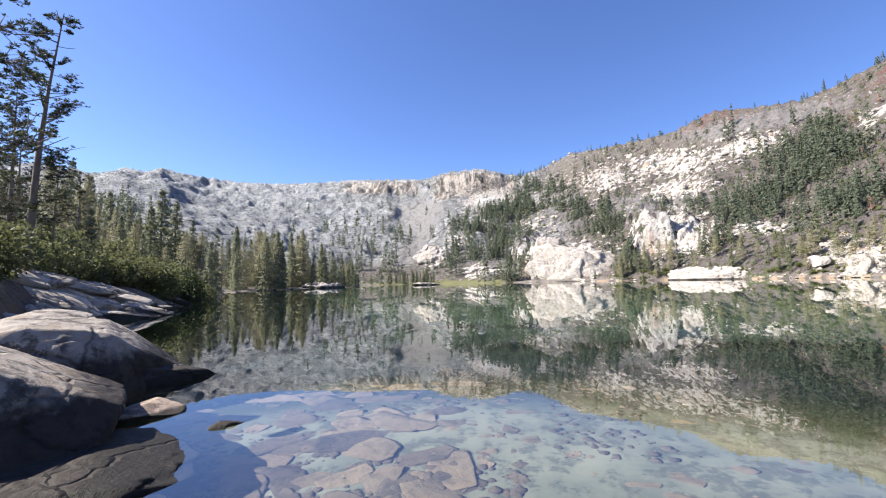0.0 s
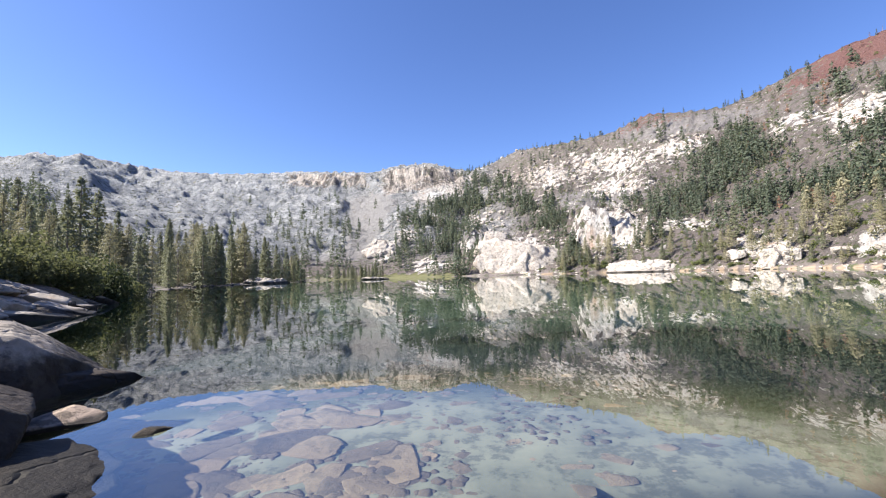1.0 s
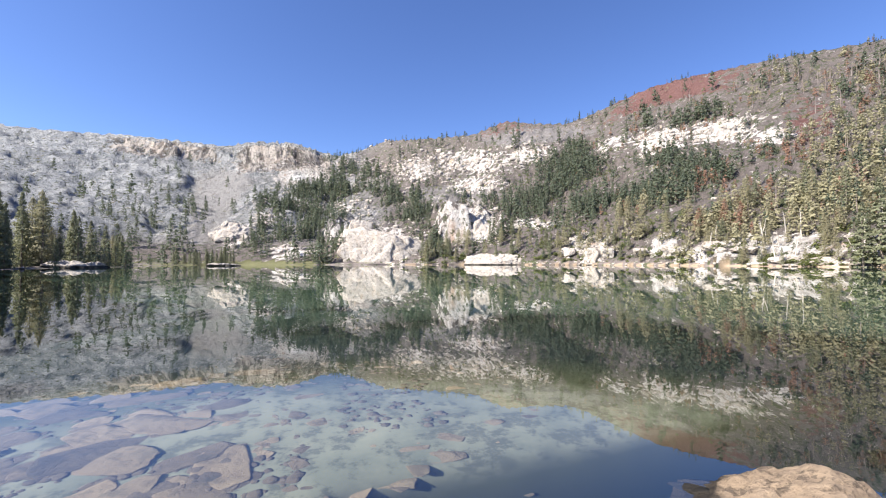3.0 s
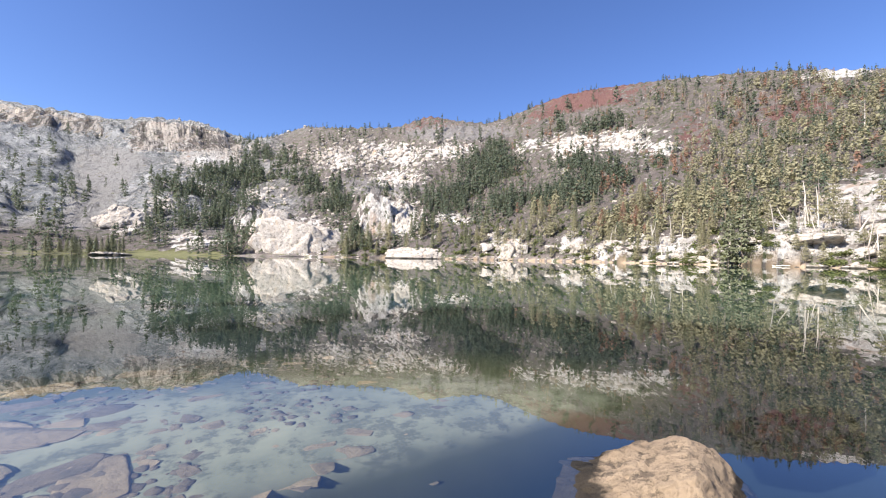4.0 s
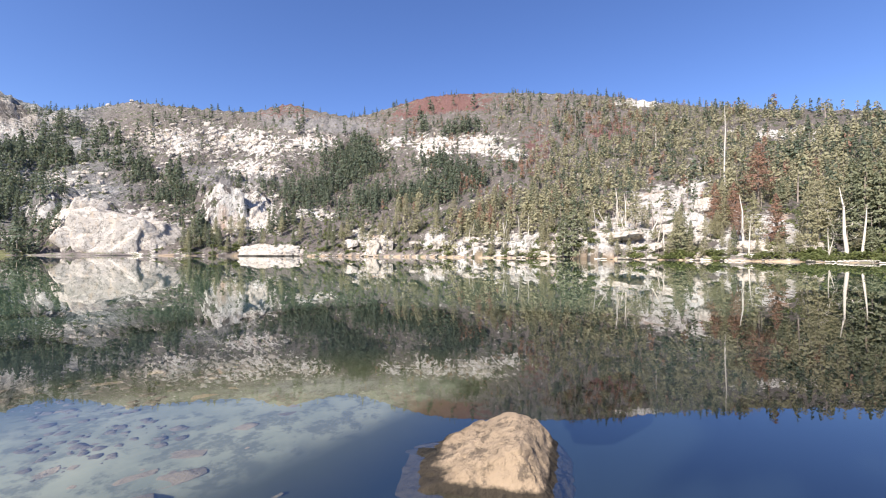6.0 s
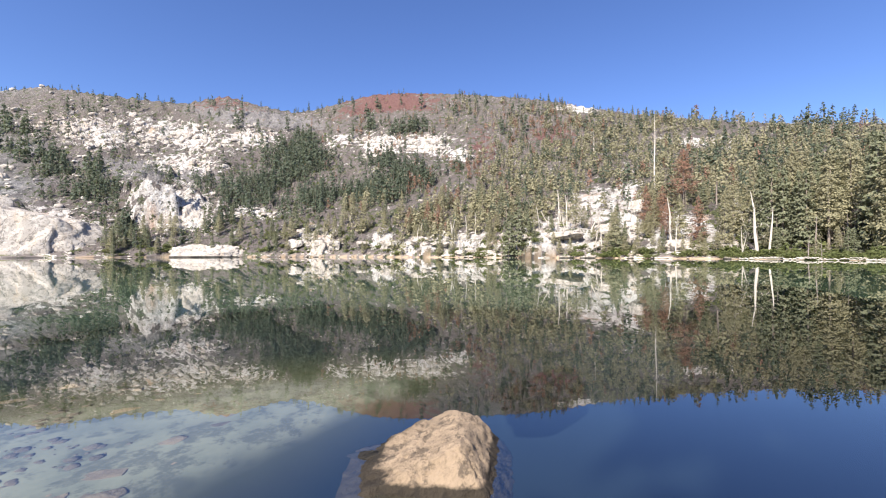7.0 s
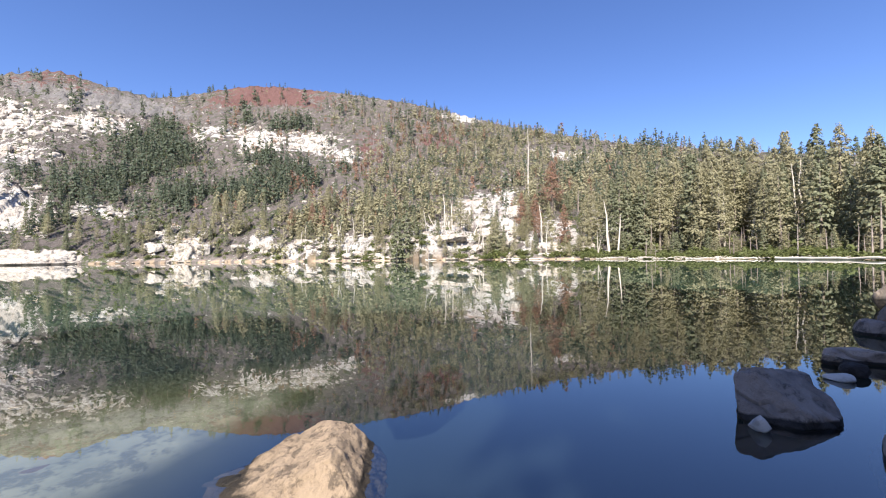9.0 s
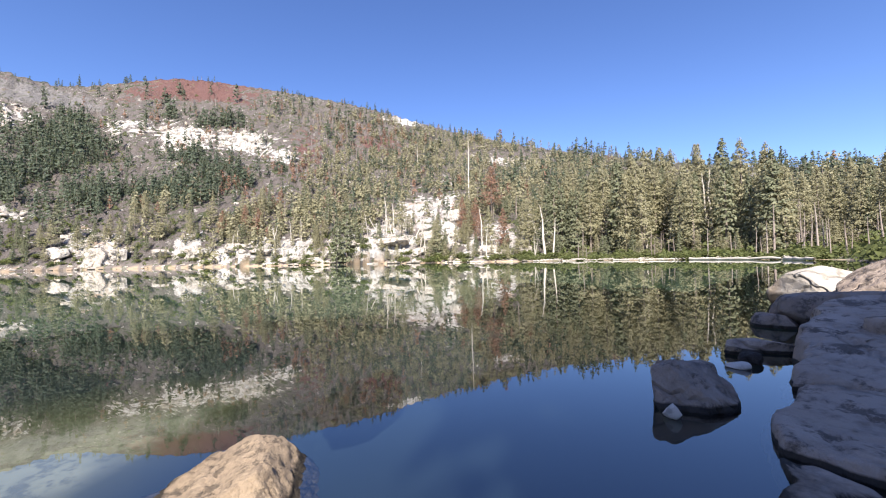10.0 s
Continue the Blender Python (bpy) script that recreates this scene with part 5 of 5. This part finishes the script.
def shrub(name, place, size, seed, mat, label, leaves=1500, group="", leaf=0.07):
    rg = np.random.default_rng(seed)
    lobes = rg.uniform(-1, 1, (9, 3)) * np.array((0.6, 0.6, 0.35)) + np.array((0, 0, 0.5))
    k = rg.integers(0, 9, leaves)
    d = rg.normal(size=(leaves, 3))
    d /= np.linalg.norm(d, axis=1, keepdims=True)
    c = lobes[k] + d * (0.30 + 0.16 * rg.uniform(size=(leaves, 1)))
    c[:, 2] = np.maximum(c[:, 2], 0.02)
    e1 = rg.normal(size=(leaves, 3))
    e1 /= np.linalg.norm(e1, axis=1, keepdims=True)
    e2 = np.cross(e1, rg.normal(size=(leaves, 3)))
    e2 /= np.linalg.norm(e2, axis=1, keepdims=True)
    v = np.stack([c - e1 * leaf, c - e2 * leaf * 0.5, c + e1 * leaf, c + e2 * leaf * 0.5], 1).reshape(-1, 3) * np.array(size)
    f = (np.arange(leaves)[:, None, None] * 4 + np.array([[0, 1, 2], [0, 2, 3]])[None]).reshape(-1, 3)
    base = tagged(new(name), label, "shrub", group)
    new("foliage", mesh_from("foliage", v, f, [mat])).parent = base
    stems = [tube([(0, 0, -0.1), tuple(l_ * np.array(size) * 0.5), tuple(l_ * np.array(size))], [0.04, 0.03, 0.01], 4) for l_ in lobes[:5]]
    new("stems", mesh_from("stems", *join(stems), [M_BARK])).parent = base
    base.matrix_world = pose(*place)
    return base


for az_, off, w_, h_, sd in [(-30.4, 4, 1.6, 2.0, 901), (-31.4, 5, 2.0, 3.0, 902), (-32.8, 8, 2.1, 3.4, 903), (-34.4, 10, 1.9, 2.4, 904), (-36.0, 10, 1.9, 2.2, 905), (-37.6, 10, 1.8, 2.2, 906), (-39.2, 10, 1.9, 2.3, 907),
                              (-41.0, 10, 1.9, 2.2, 908), (-43.0, 11, 1.9, 2.2, 909), (-45.0, 11, 1.9, 2.2, 910), (-46.9, 10, 1.8, 2.2, 911), (-35.2, 17, 2.2, 3.2, 912), (-38.0, 18, 2.2, 3.4, 913), (-40.8, 18, 2.2, 3.6, 914), (-43.6, 19, 2.2, 3.6, 915), (-46, 19, 2.2, 3.4, 916)]:
    x, y = polar(az_, float(curve(SHORE, az_)) + off)
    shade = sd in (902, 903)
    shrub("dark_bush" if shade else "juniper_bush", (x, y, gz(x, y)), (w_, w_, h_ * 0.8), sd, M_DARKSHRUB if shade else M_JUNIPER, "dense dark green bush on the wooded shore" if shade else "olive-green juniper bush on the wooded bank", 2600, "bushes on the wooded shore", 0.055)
x, y = polar(-42.8, 18.5)
shrub("red_shrub", (x, y, gz(x, y) + 0.1), (0.5, 0.5, 0.5), 930, M_RED, "small rusty-red shrub among the rocks", 400, leaf=0.09)
g = np.random.default_rng(79)
for i in range(160):
    az_ = g.uniform(22, 128) if i < 115 else g.uniform(94, 127)
    r_ = max(float(curve(SHORE, az_)), 70) + g.uniform(1.5, 9)
    x, y = polar(az_, r_)
    w_ = g.uniform(1.0, 2.8)
    shrub("willow_shrub", (x, y, gz(x, y)), (w_, w_, w_ * 0.55), 940 + i, M_SHRUB, "low yellow-green shrub on the far shore", 260, "shrubs on the far shore", 0.16)

# ---- stones on the lake bed ----
SLABS = []
for i in range(10):
    v, f = rock_shape((1, 0.8, 0.26), 950 + i, cuts=7, sub=4, rough=0.05, square=0.7, planes=[((0.1, 0, 1), 0.6)], hard=0.95, cells=5, block=0.08)
    SLABS.append(mesh_from("bed_stone", v, f, [M_BEDSTONE], smooth=True))
g = np.random.default_rng(80)
for i in range(290):
    az_ = g.uniform(-36, 10) if i < 170 else g.uniform(-20, 42)
    r_ = 2.2 + 3.9 * g.uniform() ** 1.1
    size = (0.05 + 0.25 * g.uniform() ** 2.6) * (1.0 if az_ < 4 else 0.40)
    x, y = polar(az_, r_)
    ob = new("bed_stone", SLABS[i % 10])
    ob.matrix_world = pose(x, y, gz(x, y) - 0.02 * size, g.uniform(-8, 8), g.uniform(-8, 8), g.uniform(0, 360)) @ Matrix.Diagonal((size * g.uniform(0.8, 1.7), size, size * 0.6, 1))
    tagged(ob, "flat brown stone lying on the lake bed", "stone", "stones on the lake bed")
n = 2600
az, r = g.uniform(-38, 34, n), 2.1 + 4.2 * g.uniform(0, 1, n) ** 1.2
px, py = polar(az, r)
pick = fbm(np.stack([px, py, 0 * px], 1) * 1.3, 3, 33) > 0.47
px, py = px[pick], py[pick]
pz_ = np.array([gz(x_, y_) for x_, y_ in zip(px, py)])
pebbles = stamp(rock_shape((1, 0.8, 0.5), 970, cuts=5, sub=2, rough=0.1), np.stack([px, py, pz_], 1), g.uniform(0, 6.28, len(px)), 0.012 + 0.045 * g.uniform(0, 1, len(px)) ** 2.5, g.uniform(0.8, 1.5, len(px)))
tagged(new("pebbles", mesh_from("pebbles", *pebbles, [M_BEDSTONE])), "brown gravel scattered over the lake bed", "pebbles", kind="stuff")

# ---- driftwood ----


def log(az0, r0, az1, r1, rad, z, label, seed):
    a, b_ = np.array((*polar(az0, r0), z)), np.array((*polar(az1, r1), z + 0.1))
    rg = np.random.default_rng(seed)
    axis = (b_ - a) / np.linalg.norm(b_ - a)
    side = np.cross(axis, (0, 0, 1))
    up = np.cross(side, axis)
    vs, n, m_ = [], 14, 8
    for i in range(n):
        c = a + (b_ - a) * i / (n - 1) + (side + up) * rg.normal() * 0.07
        rr = rad * (1.15 - 0.4 * i / n) * rg.uniform(0.93, 1.07)
        vs += [c + rr * (math.cos(6.283 * k / m_) * side + math.sin(6.283 * k / m_) * up) for k in range(m_)]
    fs = [(i * m_ + k, i * m_ + (k + 1) % m_, (i + 1) * m_ + (k + 1) % m_, (i + 1) * m_ + k) for i in range(n - 1) for k in range(m_)]
    return tagged(new("driftwood_log", mesh_from("log", np.array(vs), np.array(fs), [M_SNAG], smooth=True)), label, "log", "logs along the far shore")


for k, (a0, r0, a1, r1, rad) in enumerate([(115.4, 94.5, 123.8, 82, 0.21), (109.5, 99.5, 111.2, 97.6, 0.10), (113.4, 96.8, 114.4, 94.6, 0.09), (118, 91.5, 119.6, 87.6, 0.10), (103.5, 106.5, 105.0, 104.6, 0.10), (100.8, 110.2, 102.6, 109, 0.12), (111, 97.5, 114, 95.6, 0.14), (107, 103, 109.2, 100.6, 0.12), (97, 115.5, 99.0, 112.6, 0.13), (112, 97, 113.2, 99.5, 0.16), (124, 81, 126.4, 71.5, 0.25),
                                           (74.5, 136.5, 76, 134.6, 0.16), (88.5, 122.6, 90.4, 121.2, 0.14)]):
    log(a0, r0, a1, r1, rad, 0.15, "bleached driftwood log lying along the waterline", 990 + k)
g = np.random.default_rng(95)
for k in range(44):
    az_ = g.choice((112.2, 108.6, 118.0, 121.5, 104.5, 99.0)) + g.normal() * 1.4
    r_ = float(curve(SHORE, az_)) + g.uniform(-0.6, 1.6)
    bend_ = g.uniform(0.4, 1.7) * g.choice((-1, 1))
    log(az_, r_, az_ + bend_, float(curve(SHORE, az_ + bend_)) + g.uniform(-0.8, 1.8), g.uniform(0.035, 0.09), g.uniform(0.1, 0.45), "thin bleached driftwood stick tangled on the shore", 1010 + k)
